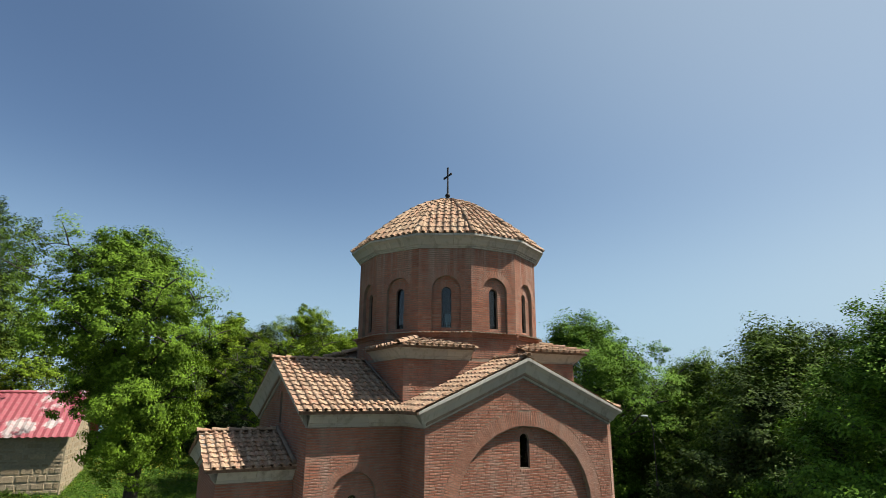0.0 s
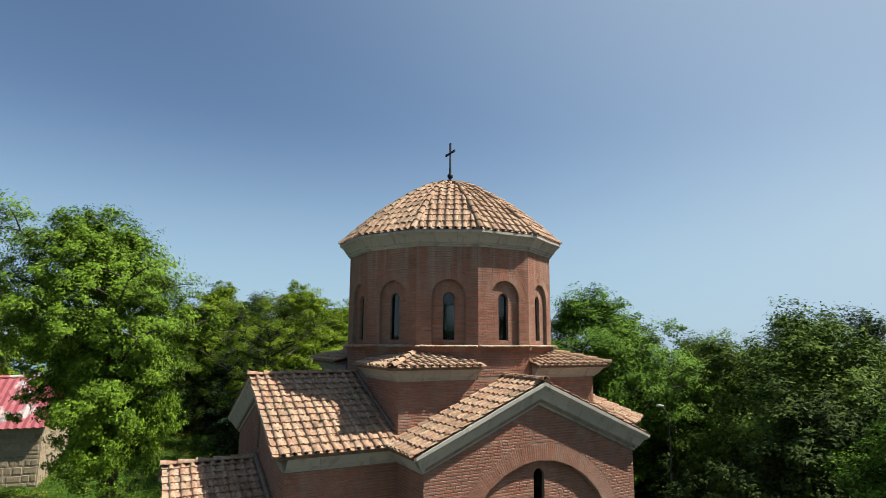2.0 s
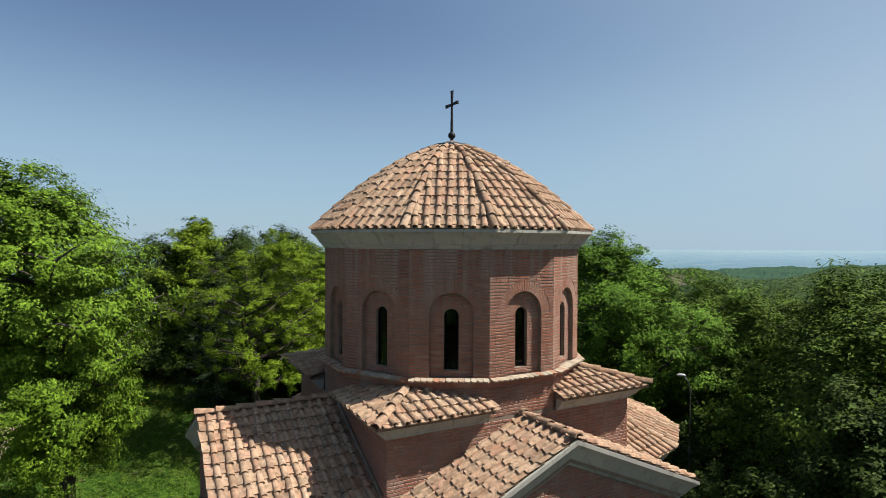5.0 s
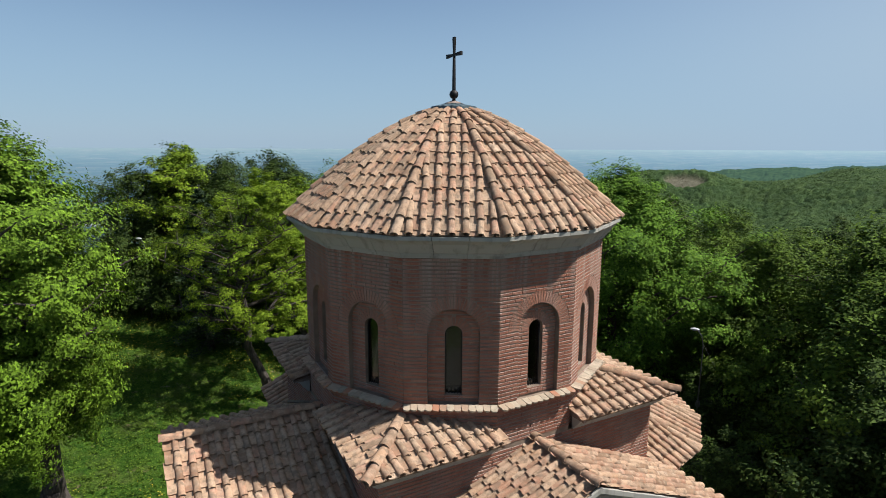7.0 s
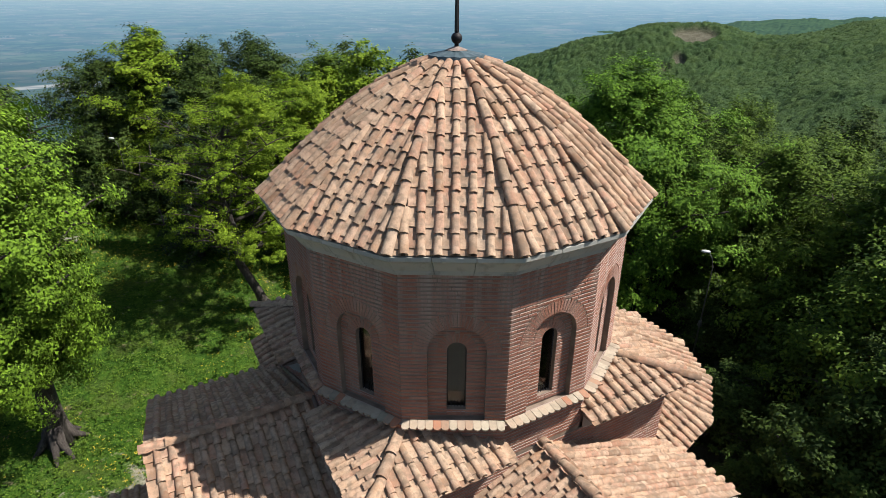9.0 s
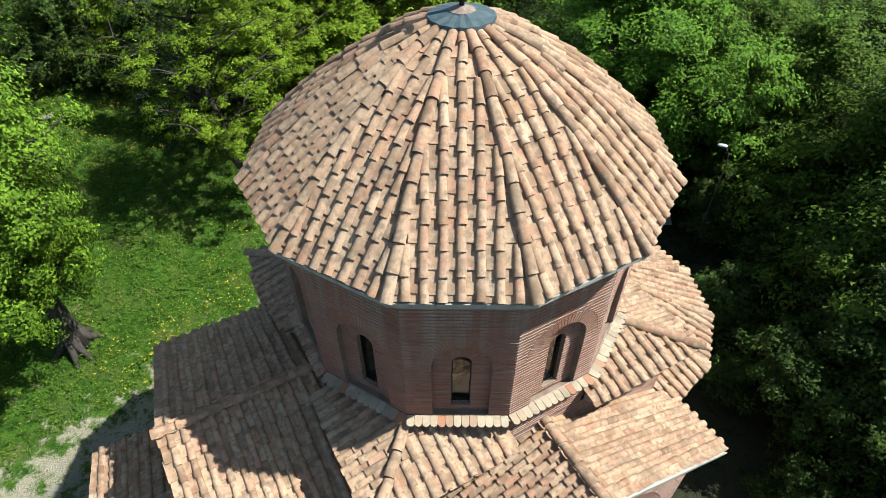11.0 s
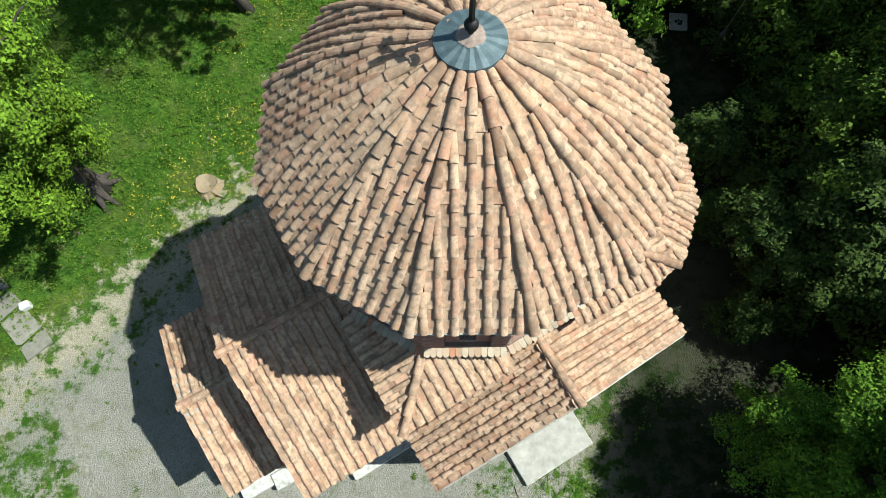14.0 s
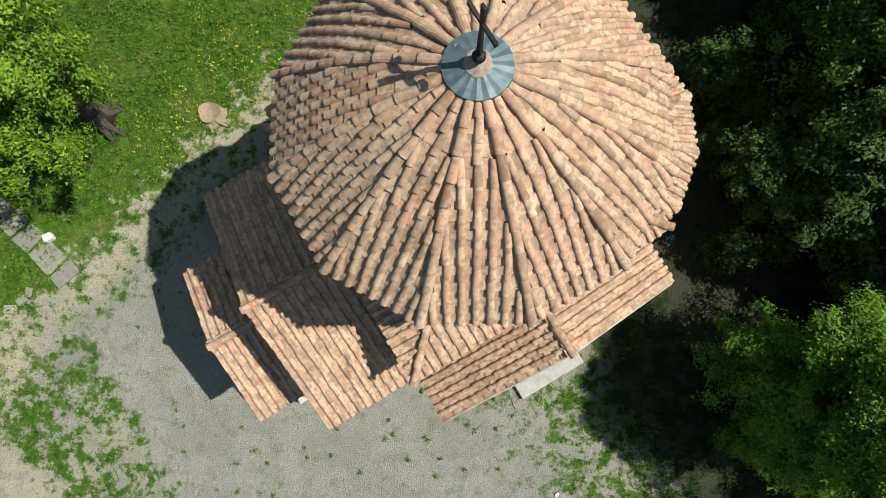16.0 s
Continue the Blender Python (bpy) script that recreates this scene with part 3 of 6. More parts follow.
def wall_panel(name, parent, start, way, width, bottom, top, niche=None, window=None, niche_depth=0.09, ring=0.17, window_ring=0.13,
               single=None, brick_from=None, extra=(), thick=0.45, pane=True, label=""):
    """A brick wall: start and way (in plan), its courses laid one by one, with a recessed niche and a window.
    niche, window: (middle, half width, bottom, spring). single(s, z): whether a brick there is an object of its own."""
    rnd = random.Random(name + str(start))
    way = Vector((way[0], way[1], 0)).normalized()
    out = Vector((way.y, -way.x, 0))
    start = Vector((start[0], start[1], 0))

    def at(depth):
        return lambda s, z: start + way * s + Vector((0, 0, z)) - out * depth
    d_win = niche_depth if niche else 0.0
    verts, faces = [], []
    first_hole = niche or window
    sheet(verts, faces, at(0), width, bottom, top, first_hole, extra)
    if niche:
        reveal(verts, faces, at(0), at(niche_depth), niche)
        lo, hi = niche[0] - niche[1], niche[0] + niche[1]

        def crown(s):
            d = abs(s + lo - niche[0])
            return niche[3] + math.sqrt(max(niche[1] ** 2 - d * d, 0))
        shift = (window[0] - lo, *window[1:]) if window else None
        sheet(verts, faces, lambda s, z: at(niche_depth)(s + lo, z), hi - lo, niche[2], crown, shift, [k * (hi - lo) / 16 for k in range(17)])
    if window:
        reveal(verts, faces, at(d_win), at(thick), window)
    wall = part(name, mesh_of(name, verts, faces), MORTAR, parent, label)
    verts, faces = [], []
    sheet(verts, faces, at(thick), width, bottom, top, window, extra)
    part("inner_face", mesh_of("inner_face", verts, faces), PLASTER, wall)
    if window and pane:
        rim = [(window[0] - window[1], window[2])] + [(window[0] + s, z) for s, z in arc_points(window[1], window[3])] + [(window[0] + window[1], window[2])]
        bm = bmesh.new()
        f = bm.faces.new([bm.verts.new(at(d_win + 0.07)(s, z)) for s, z in rim])
        r = bmesh.ops.extrude_face_region(bm, geom=[f])
        bmesh.ops.translate(bm, vec=-out * 0.008, verts=[v for v in r["geom"] if isinstance(v, bmesh.types.BMVert)])
        bmesh.ops.recalc_face_normals(bm, faces=bm.faces)
        part("window_pane", bm, GLASS, wall).visible_shadow = False
        bm = bmesh.new()
        for (s0, z0), (s1, z1) in zip(rim, rim[1:] + rim[:1]):
            tube(bm, [at(d_win + 0.066)(s0, z0), at(d_win + 0.066)(s1, z1)], [0.013, 0.013], 4)
        part("window_frame", bm, IRON, wall)
        if name.startswith("drum"):
            # low iron bars stand behind the sill
            for j in range(6):
                s = window[0] + window[1] * (-0.85 + 1.7 * j / 5)
                bm = bmesh.new()
                tube(bm, [at(d_win + 0.05)(s, window[2] - 0.01), at(d_win + 0.05)(s, window[2] + 0.10)], [0.006, 0.006], 5)
                part("sill_bar", bm, IRON, wall)
        # a sloping sill of bricks on edge
        k = max(3, int(window[1] * 2 / 0.05))
        bm = bmesh.new()
        for j in range(k):
            s = window[0] - window[1] + (j + 0.5) * 2 * window[1] / k
            h = window[1] / k - 0.004
            ps = [at(dd)(s + e, z) for dd, z in ((d_win - 0.012, window[2] - 0.035), (d_win + 0.06, window[2] + 0.006)) for e in (-h, h)]
            vs = [bm.verts.new(p) for p in ps] + [bm.verts.new(p - Vector((0, 0, 0.05))) for p in ps]
            for q in ((0, 1, 3, 2), (0, 4, 5, 1), (0, 2, 6, 4), (1, 5, 7, 3)):
                bm.faces.new([vs[i] for i in q])
        bmesh.ops.recalc_face_normals(bm, faces=bm.faces)
        part("window_sill", bm, BRICKS, wall)
    # the courses
    joined, turn = [], Matrix((way, Vector((0, 0, 1)), out)).transposed()
    z = (brick_from if brick_from is not None else bottom) + COURSE / 2
    peak = max(top(width * k / 40) for k in range(41))
    row = 0
    while z < peak:
        row += 1
        spans, zt = [], z + COURSE / 2 - JOINT
        fits = [width * k / 160 for k in range(161) if top(width * k / 160) > zt]
        if fits:
            spans = [(fits[0], fits[-1], 0.0)]
        if first_hole and spans:
            c, half, zb, zs = first_hole
            if z > zb:
                band = ring if niche else window_ring
                gap = half if z < zs else math.sqrt(max((half + band) ** 2 - (z - zs) ** 2, 0))
                if gap > 0:
                    a0, a1, _ = spans[0]
                    spans = [s for s in ((a0, min(c - gap, a1), 0.0), (max(c + gap, a0), a1, 0.0)) if s[1] - s[0] > 0.03]
        if niche and niche[2] < z < niche[3] + niche[1] - 0.02:
            c, half, zb, zs = niche
            w = half if z < zs else math.sqrt(max(half ** 2 - (z - zs) ** 2, 0))
            inner = [(c - w, c + w, niche_depth)]
            if window and z > window[2]:
                g = window[1] if z < window[3] else math.sqrt(max((window[1] + window_ring) ** 2 - (z - window[3]) ** 2, 0))
                if g > 0:
                    inner = [(c - w, window[0] - g, niche_depth), (window[0] + g, c + w, niche_depth)]
            spans += [s for s in inner if s[1] - s[0] > 0.03]
        for a0, a1, depth in spans:
            s = a0
            first = (0.5 if row % 2 else 1.0) * BRICK_LONG * rnd.uniform(0.8, 1.1)
            while s < a1 - 0.02:
                size = min(first, a1 - s)
                if a1 - s - size < 0.06:
                    size = a1 - s
                first = BRICK_LONG * rnd.choice((1, 1, 1, 0.5, 0.9, 0.75)) * rnd.uniform(0.92, 1.06)
                proud = rnd.uniform(0.0055, 0.0085)
                mid = at(depth)(s + size / 2, z + rnd.uniform(-0.002, 0.002)) + out * (proud / 2 - 0.006)
                scale = (size - JOINT * rnd.uniform(0.05, 0.18), COURSE - JOINT * rnd.uniform(0.85, 1.35), 0.012 + proud)
                tilt = Matrix.Rotation(rnd.uniform(-0.006, 0.006), 3, "Z")
                if single and single(s + size / 2, z) and size > 0.1:
                    ALL_BRICKS.append((wall, Matrix.Translation(mid) @ (turn @ tilt @ Matrix.Diagonal(scale)).to_4x4()))
                else:
                    joined.append((np.array(turn @ tilt @ Matrix.Diagonal(scale)), np.array(mid)))
                s += size
        z += COURSE
    vs, qs = [], []
    for i, (m3, mid) in enumerate(joined):
        vs.append(brick_verts @ m3.T + mid)
        qs.append(brick_quads + 8 * i)
    # voussoirs
    if vs:
        tagged(part("brickwork", quads_of("brickwork", np.concatenate(vs), np.concatenate(qs)), BRICKS, wall), kind="stuff")
    vs, qs, count = [], [], 0
    for hole, band, depth in ((niche, ring, 0.0), (window, window_ring, d_win)):
        if not hole:
            continue
        c, half, _, zs = hole
        n = max(7, round(math.pi * (half + band / 2) / 0.046))
        for k in range(n):
            a0, a1 = math.pi * k / n + 0.0060 / (half + band), math.pi * (k + 1) / n - 0.0060 / (half + band)
            r0, r1 = half + 0.004, half + band - rnd.uniform(0.005, 0.011)
            proud = rnd.uniform(0.0035, 0.005)
            ring_pts = [(a0, r0), (a1, r0), (a1, r1), (a0, r1)]
            vs.append(np.array([at(depth - dd)(c - r * math.cos(a), zs + r * math.sin(a)) for dd in (-0.006, proud) for a, r in ring_pts]))
            qs.append(np.array([(4, 5, 6, 7), (0, 1, 5, 4), (1, 2, 6, 5), (2, 3, 7, 6), (3, 0, 4, 7)]) + count)
            count += 8
    if vs:
        tagged(part("arch_bricks", quads_of("arch_bricks", np.concatenate(vs), np.concatenate(qs)), ARCH_BRICKS, wall), kind="stuff")
    return wall


def offset_path(points, out, closed):
    """A plan path moved outwards (to the right of its way) with mitred corners."""
    n, moved = len(points), []
    for i, p in enumerate(points):
        p = Vector(p)
        before = (p - Vector(points[i - 1])).normalized() if closed or i > 0 else None
        after = (Vector(points[(i + 1) % n]) - p).normalized() if closed or i < n - 1 else None
        before, after = before or after, after or before
        n0, n1 = Vector((before.y, -before.x)), Vector((after.y, -after.x))
        m = (n0 + n1).normalized()
        moved.append(p + m * (out / max(m.dot(n0), 0.3)))
    return moved


CORNICE = [(0.0, 0.0), (0.035, 0.0), (0.04, 0.035), (0.065, 0.04), (0.07, 0.07), (0.10, 0.085), (0.13, 0.14), (0.17, 0.20), (0.23, 0.25), (0.25, 0.262), (0.25, 0.31), (0.0, 0.31)]


def cornice(parent, name, points, base, closed=False, block=0.42, scale=(1.0, 1.0)):
    """A moulded stone cornice along a plan path, laid in blocks."""
    rnd = random.Random(len(points) + base)
    rings = [[(q.x, q.y, base + z * scale[1]) for q in offset_path(points, o * scale[0], closed)] for o, z in CORNICE]
    count = len(points) if closed else len(points) - 1
    core = [offset_path(points, 0.11 * scale[0], closed), offset_path(points, -0.05, closed)]
    verts = [(*core[a][i], base + z) for a, z in ((1, 0.02), (0, 0.13 * scale[1]), (0, 0.28 * scale[1]), (1, 0.28 * scale[1])) for i in range(len(points))]
    n = len(points)
    faces = [(a * n + i, a * n + (i + 1) % n, (a + 1) % 4 * n + (i + 1) % n, (a + 1) % 4 * n + i) for a in range(4) for i in range(count)]
    whole = part(name, mesh_of(name, verts, faces), MORTAR, parent)
    for i in range(count):
        j = (i + 1) % len(points)
        long = (Vector(points[j]) - Vector(points[i])).length
        pieces = max(1, round(long / block))
        cuts = [0.0] + [(k + rnd.uniform(-0.12, 0.12)) / pieces for k in range(1, pieces)] + [1.0]
        for c0, c1 in zip(cuts, cuts[1:]):
            gap = 0.003 / long
            verts = []
            nudge = rnd.uniform(-0.003, 0.003)
            for c in (c0 + (gap if c0 > 0 else 0), c1 - (gap if c1 < 1 else 0)):
                verts += [Vector(r[i]).lerp(Vector(r[j]), c) + Vector((0, 0, nudge)) for r in rings]
            n = len(CORNICE)
            faces = [(k, (k + 1) % n, n + (k + 1) % n, n + k) for k in range(n)] + [tuple(range(n))[::-1], tuple(range(n, 2 * n))]
            part("cornice_block", mesh_of("cornice_block", verts, faces), None, whole).data.materials.append(STONE)
    return whole


def rake_cornice(parent, name, wall_y, half, z_eave, slope, turn, scale=1.0):
    """The sloping cornice of a gable whose wall stands at wall_y, facing -y before the turn."""
    n = len(CORNICE)
    verts = [turn @ Vector((x, wall_y + d, z_eave + slope * (half - abs(x)) + z)) for d in (0.05, -0.08) for x, z in ((-half, 0.05), (0, 0.05), (half, 0.05), (half, 0.28), (0, 0.28), (-half, 0.28))]
    faces = [(0, 1, 4, 5), (1, 2, 3, 4), (7, 6, 11, 10), (8, 7, 10, 9)] + [(i, (i + 1) % 6, 6 + (i + 1) % 6, 6 + i) for i in range(6)]
    whole = part(name, mesh_of(name, verts, faces), MORTAR, parent)
    for side in (-1, 1):
        pieces = 4
        for k in range(pieces):
            verts = []
            for c in (k / pieces + (0.0004 if k else 0), (k + 1) / pieces - 0.0004):
                x = half * (1 - c)
                tall = scale * (1 + 0.35 * min((half - x) / 0.5, 1))
                verts += [turn @ Vector((side * (x + (o * scale if c == 0 else 0)), wall_y - o * scale, z_eave + slope * (half - x) + z * tall)) for o, z in CORNICE]
            faces = [(i, (i + 1) % n, n + (i + 1) % n, n + i) for i in range(n)] + [tuple(range(n))[::-1], tuple(range(n, 2 * n))]
            part("cornice_block", mesh_of("cornice_block", verts, faces), None, whole).data.materials.append(STONE)
    return whole


# -- tiles --
TILE_STEP, TILE_GAP = 0.238, 0.176


def barrel(name, long, low, high, sides=6, thick=0.017, sag=1.0):
    verts, faces = [], []
    for y, r in ((0.0, low), (long, high)):
        for k in range(sides + 1):
            a = math.pi * k / sides
            verts.append((-r * math.cos(a), y, r * math.sin(a) * sag))
    for y, r in ((0.0, low - thick), (long * 0.6, high - thick)):
        for k in range(sides + 1):
            a = math.pi * k / sides
            verts.append((-r * math.cos(a), y, max(r * math.sin(a) * sag, 0)))
    n = sides + 1
    verts += verts[:n] + verts[2 * n:3 * n]
    for k in range(sides):
        faces.append((k, k + 1, n + k + 1, n + k))
        faces.append((5 * n + k, 5 * n + k + 1, 4 * n + k + 1, 4 * n + k))
        faces.append((2 * n + k + 1, 2 * n + k, 3 * n + k, 3 * n + k + 1))
    data = mesh_of(name, [(x, y, z) for x, y, z in verts], faces)
    flags = [True, False, True] * sides
    data.polygons.foreach_set("use_smooth", flags)
    data.materials.append(TILE)
    return data


def trough(name, long, half, deep, thick=0.016, sides=4):
    verts, faces = [], []
    for y, lift in ((0.0, 0.0), (long, 0.0)):
        for k in range(sides + 1):
            x = -half + 2 * half * k / sides
            verts.append((x, y, deep * (x / half) ** 2))
    for k in range(sides + 1):
        x = -half + 2 * half * k / sides
        verts.append((x, 0.0, deep * (x / half) ** 2 - thick))
    n = sides + 1
    verts += verts[:n]
    for k in range(sides):
        faces.append((k, k + 1, n + k + 1, n + k))
        faces.append((2 * n + k, 2 * n + k + 1, 3 * n + k + 1, 3 * n + k))
    data = mesh_of(name, verts, faces, True)
    data.materials.append(TILE)
    return data


COVERS = [barrel("roof_tile", 0.305, 0.0525 + d, 0.0425 + d, 6, 0.012, f) for d, f in ((0.0, 0.84), (0.002, 0.78), (-0.0025, 0.90))]
PANS = [trough("pan_tile", 0.30, 0.070, 0.014)]
RIDGES = [barrel("ridge_tile", 0.36, 0.078 + d, 0.066 + d, 6, 0.016, f) for d, f in ((0.0, 0.9), (0.005, 0.82))]
HIPS = [barrel("hip_tile", 0.345, 0.064 + d, 0.053 + d, 6, 0.014, f) for d, f in ((0.0, 0.9), (0.004, 0.82))]
tile_rnd = random.Random(11)


def lay(slope_part, mesh, where, across, up, normal, lift=0.02, single=True, wobble=1.0):
    """Puts one tile: its lower end at where, leaning so that the next one covers its upper end."""
    r = tile_rnd
    b = (up - normal * (lift / 0.30)).normalized()
    a = across.normalized()
    n = a.cross(b)
    m = Matrix((a, b, n)).transposed().to_4x4()
    m = Matrix.Translation(where + a * r.uniform(-0.008, 0.008) * wobble + b * r.uniform(-0.012, 0.012) * wobble) @ m @ Matrix.Rotation(radians(r.gauss(0, 1.3) * wobble), 4, "Z") @ Matrix.Rotation(radians(r.gauss(0, 0.7) * wobble), 4, "X")
    ALL_TILES.append((slope_part, mesh, m, single))


def tiled_slope(slope_part, eave, across, up, normal, width, long, inside, single=True, over=0.035, trim=False):
    """Columns of barrel tiles over troughs; eave is the middle of the lower edge."""
    width -= 0.10 if trim else 0.0
    cols = max(1, round(width / TILE_GAP))
    gap = width / cols
    rows = int(long / TILE_STEP) + 1
    for c in range(-1, 2 * cols + 2):
        s = -width / 2 + c * gap / 2
        cover = c % 2 == 1
        if s < -width / 2 - 0.02 or s > width / 2 + 0.02:
            continue
        for k in range(rows):
            d = k * TILE_STEP - over
            if not inside(s, d + 0.15):
                continue
            base = eave + across * s + up * d
            if cover:
                lay(slope_part, tile_rnd.choice(COVERS), base + normal * 0.036, across, up, normal, 0.024, single)
            else:
                for shift in ((0.0, 0.075) if k == 0 else (0.075,)):
                    lay(slope_part, PANS[0], base + up * shift + normal * (0.021 + shift * 0.09), across, up, normal, 0.026, single)


def ridge_row(slope_part, low, high, normal, lift=0.05, step=0.31, single=True):
    low, high = Vector(low), Vector(high)
    way = (high - low).normalized()
    across = way.cross(normal).normalized()
    normal = across.cross(way)
    for k in range(int((high - low).length / step) + 1):
        lay(slope_part, tile_rnd.choice(RIDGES), low + way * (k * step - 0.04) + normal * lift, across, way, normal, 0.022, single)


def slab(bm, pts, normal, thick):
    """A flat roof bed from its upper outline."""
    up = [bm.verts.new(p) for p in pts]
    low = [bm.verts.new(Vector(p) - Vector(normal) * thick) for p in pts]
    bm.faces.new(up), bm.faces.new(low[::-1])
    for i in range(len(pts)):
        j = (i + 1) % len(pts)
        bm.faces.new((up[i], low[i], low[j], up[j]))
    bmesh.ops.recalc_face_normals(bm, faces=bm.faces)


# -- sizes --
W = 2.35                                       # half width of the arms and of the square under the drum
ARM_S, ARM_W, ARM_N = 3.43, 4.36, 3.43         # how far the gable walls stand from the axis
EAVE_Z, SLOPE = 4.25, 0.425                    # top of the brick at the eaves, and the roof's slope
OVER = 0.27
ROOF_Z = EAVE_Z + 0.31                         # tops of the cornices
RIDGE_Z = ROOF_Z + SLOPE * (W + OVER)
SQ_Z = 5.65                                    # brick top of the square
DRUM_R, DRUM_0, DRUM_1 = 2.43, 6.28, 8.33
c15 = math.cos(radians(15))


def gable_top(width, eave, slope):
    return lambda s: eave + slope * min(s, width - s)


def flat(z):
    return lambda s: z


# -- walls of the cross --
wall_panel("south_wall", church, (-W, -ARM_S), (1, 0), 2 * W, 0, gable_top(2 * W, EAVE_Z, SLOPE), niche=(W + 0.03, 1.73, 0.9, 2.52), window=(W + 0.08, 0.12, 3.40, 3.97),
           niche_depth=0.12, ring=0.30, window_ring=0.14, extra=(W,), brick_from=0.5,
           single=lambda s, z: 3.55 < z < 4.75 and 0.0 < s < 2.3, label="red-brick gable wall with a wide blind arch and a slit window")
wall_panel("west_wall", church, (-ARM_W, W), (0, -1), 2 * W, 0, gable_top(2 * W, EAVE_Z, SLOPE), window=(W, 0.11, 4.25, 4.85), window_ring=0.13, extra=(W,), brick_from=2.5)
wall_panel("north_wall", church, (W, ARM_N), (-1, 0), 2 * W, 0, gable_top(2 * W, EAVE_Z, SLOPE), window=(W, 0.12, 3.40, 3.97), extra=(W,), brick_from=3.0)
wall_panel("west_arm_south_wall", church, (-ARM_W, -W), (1, 0), ARM_W - W, 0, flat(EAVE_Z), niche=(1.0, 0.47, 0.6, 2.93), window=(1.0, 0.10, 2.2, 2.86), ring=0.17,
           window_ring=0.0 + 0.11, brick_from=1.2, single=lambda s, z: z > 3.5)
wall_panel("west_arm_north_wall", church, (-W, W), (-1, 0), ARM_W - W, 0, flat(EAVE_Z), brick_from=2.5)
wall_panel("south_arm_west_wall", church, (-W, -W), (0, -1), ARM_S - W, 0, flat(EAVE_Z), brick_from=1.2)
wall_panel("south_arm_east_wall", church, (W, -ARM_S), (0, 1), ARM_S - W, 0, flat(EAVE_Z), brick_from=1.2)
wall_panel("north_arm_west_wall", church, (-W, ARM_N), (0, -1), ARM_N - W, 0, flat(EAVE_Z), brick_from=2.5)
wall_panel("north_arm_east_wall", church, (W, W), (0, 1), ARM_N - W, 0, flat(EAVE_Z), brick_from=2.5)
# the apse: seven sides of a fourteen-sided round
APSE_R, APSE_C = 2.45, W
apse = [(APSE_C + APSE_R * math.cos(radians(a)), APSE_R * math.sin(radians(a))) for a in (-90 + 180 * k / 7 for k in range(8))]
for i_ in range(7):
    p0, p1 = Vector(apse[i_]), Vector(apse[i_ + 1])
    long_ = (p1 - p0).length
    wall_panel("apse_wall", church, p0, p1 - p0, long_, 0, flat(EAVE_Z), window=(long_ / 2, 0.1, 2.4, 3.2) if i_ in (1, 3, 5) else None, brick_from=1.5)
# the square under the drum
for start_, way_ in (((-W, -W), (1, 0)), ((W, -W), (0, 1)), ((W, W), (-1, 0)), ((-W, W), (0, -1))):
    wall_panel("square_wall", church, start_, way_, 2 * W, EAVE_Z - 0.1, flat(SQ_Z), brick_from=EAVE_Z,
               single=(lambda s, z: z > 4.6 and s < 1.6) if start_ == (-W, -W) else None)
# the drum
ring_pts = [(DRUM_R * math.cos(radians(a)), DRUM_R * math.sin(radians(a))) for a in range(15, 375, 30)]
side_ = 2 * DRUM_R * math.sin(radians(15))
for i_ in range(12):
    p0, p1 = Vector(ring_pts[i_]), Vector(ring_pts[(i_ + 1) % 12])
    mid_a = 30 + 30 * i_
    near_ = mid_a in (240, 270)
    wall_panel("drum_wall", church, p0, p1 - p0, side_, SQ_Z if mid_a % 90 == 0 else 5.55, flat(DRUM_1), niche=(side_ / 2 + 0.035, 0.345, DRUM_0 + 0.02, DRUM_0 + 1.03),
               window=(side_ / 2 + 0.035, 0.116, DRUM_0 + 0.14, DRUM_0 + 1.0), niche_depth=0.08, ring=0.175, window_ring=0.135, brick_from=SQ_Z + 0.0515, thick=0.42,
               single=(lambda s, z: z > DRUM_0 + 0.1) if near_ else None)
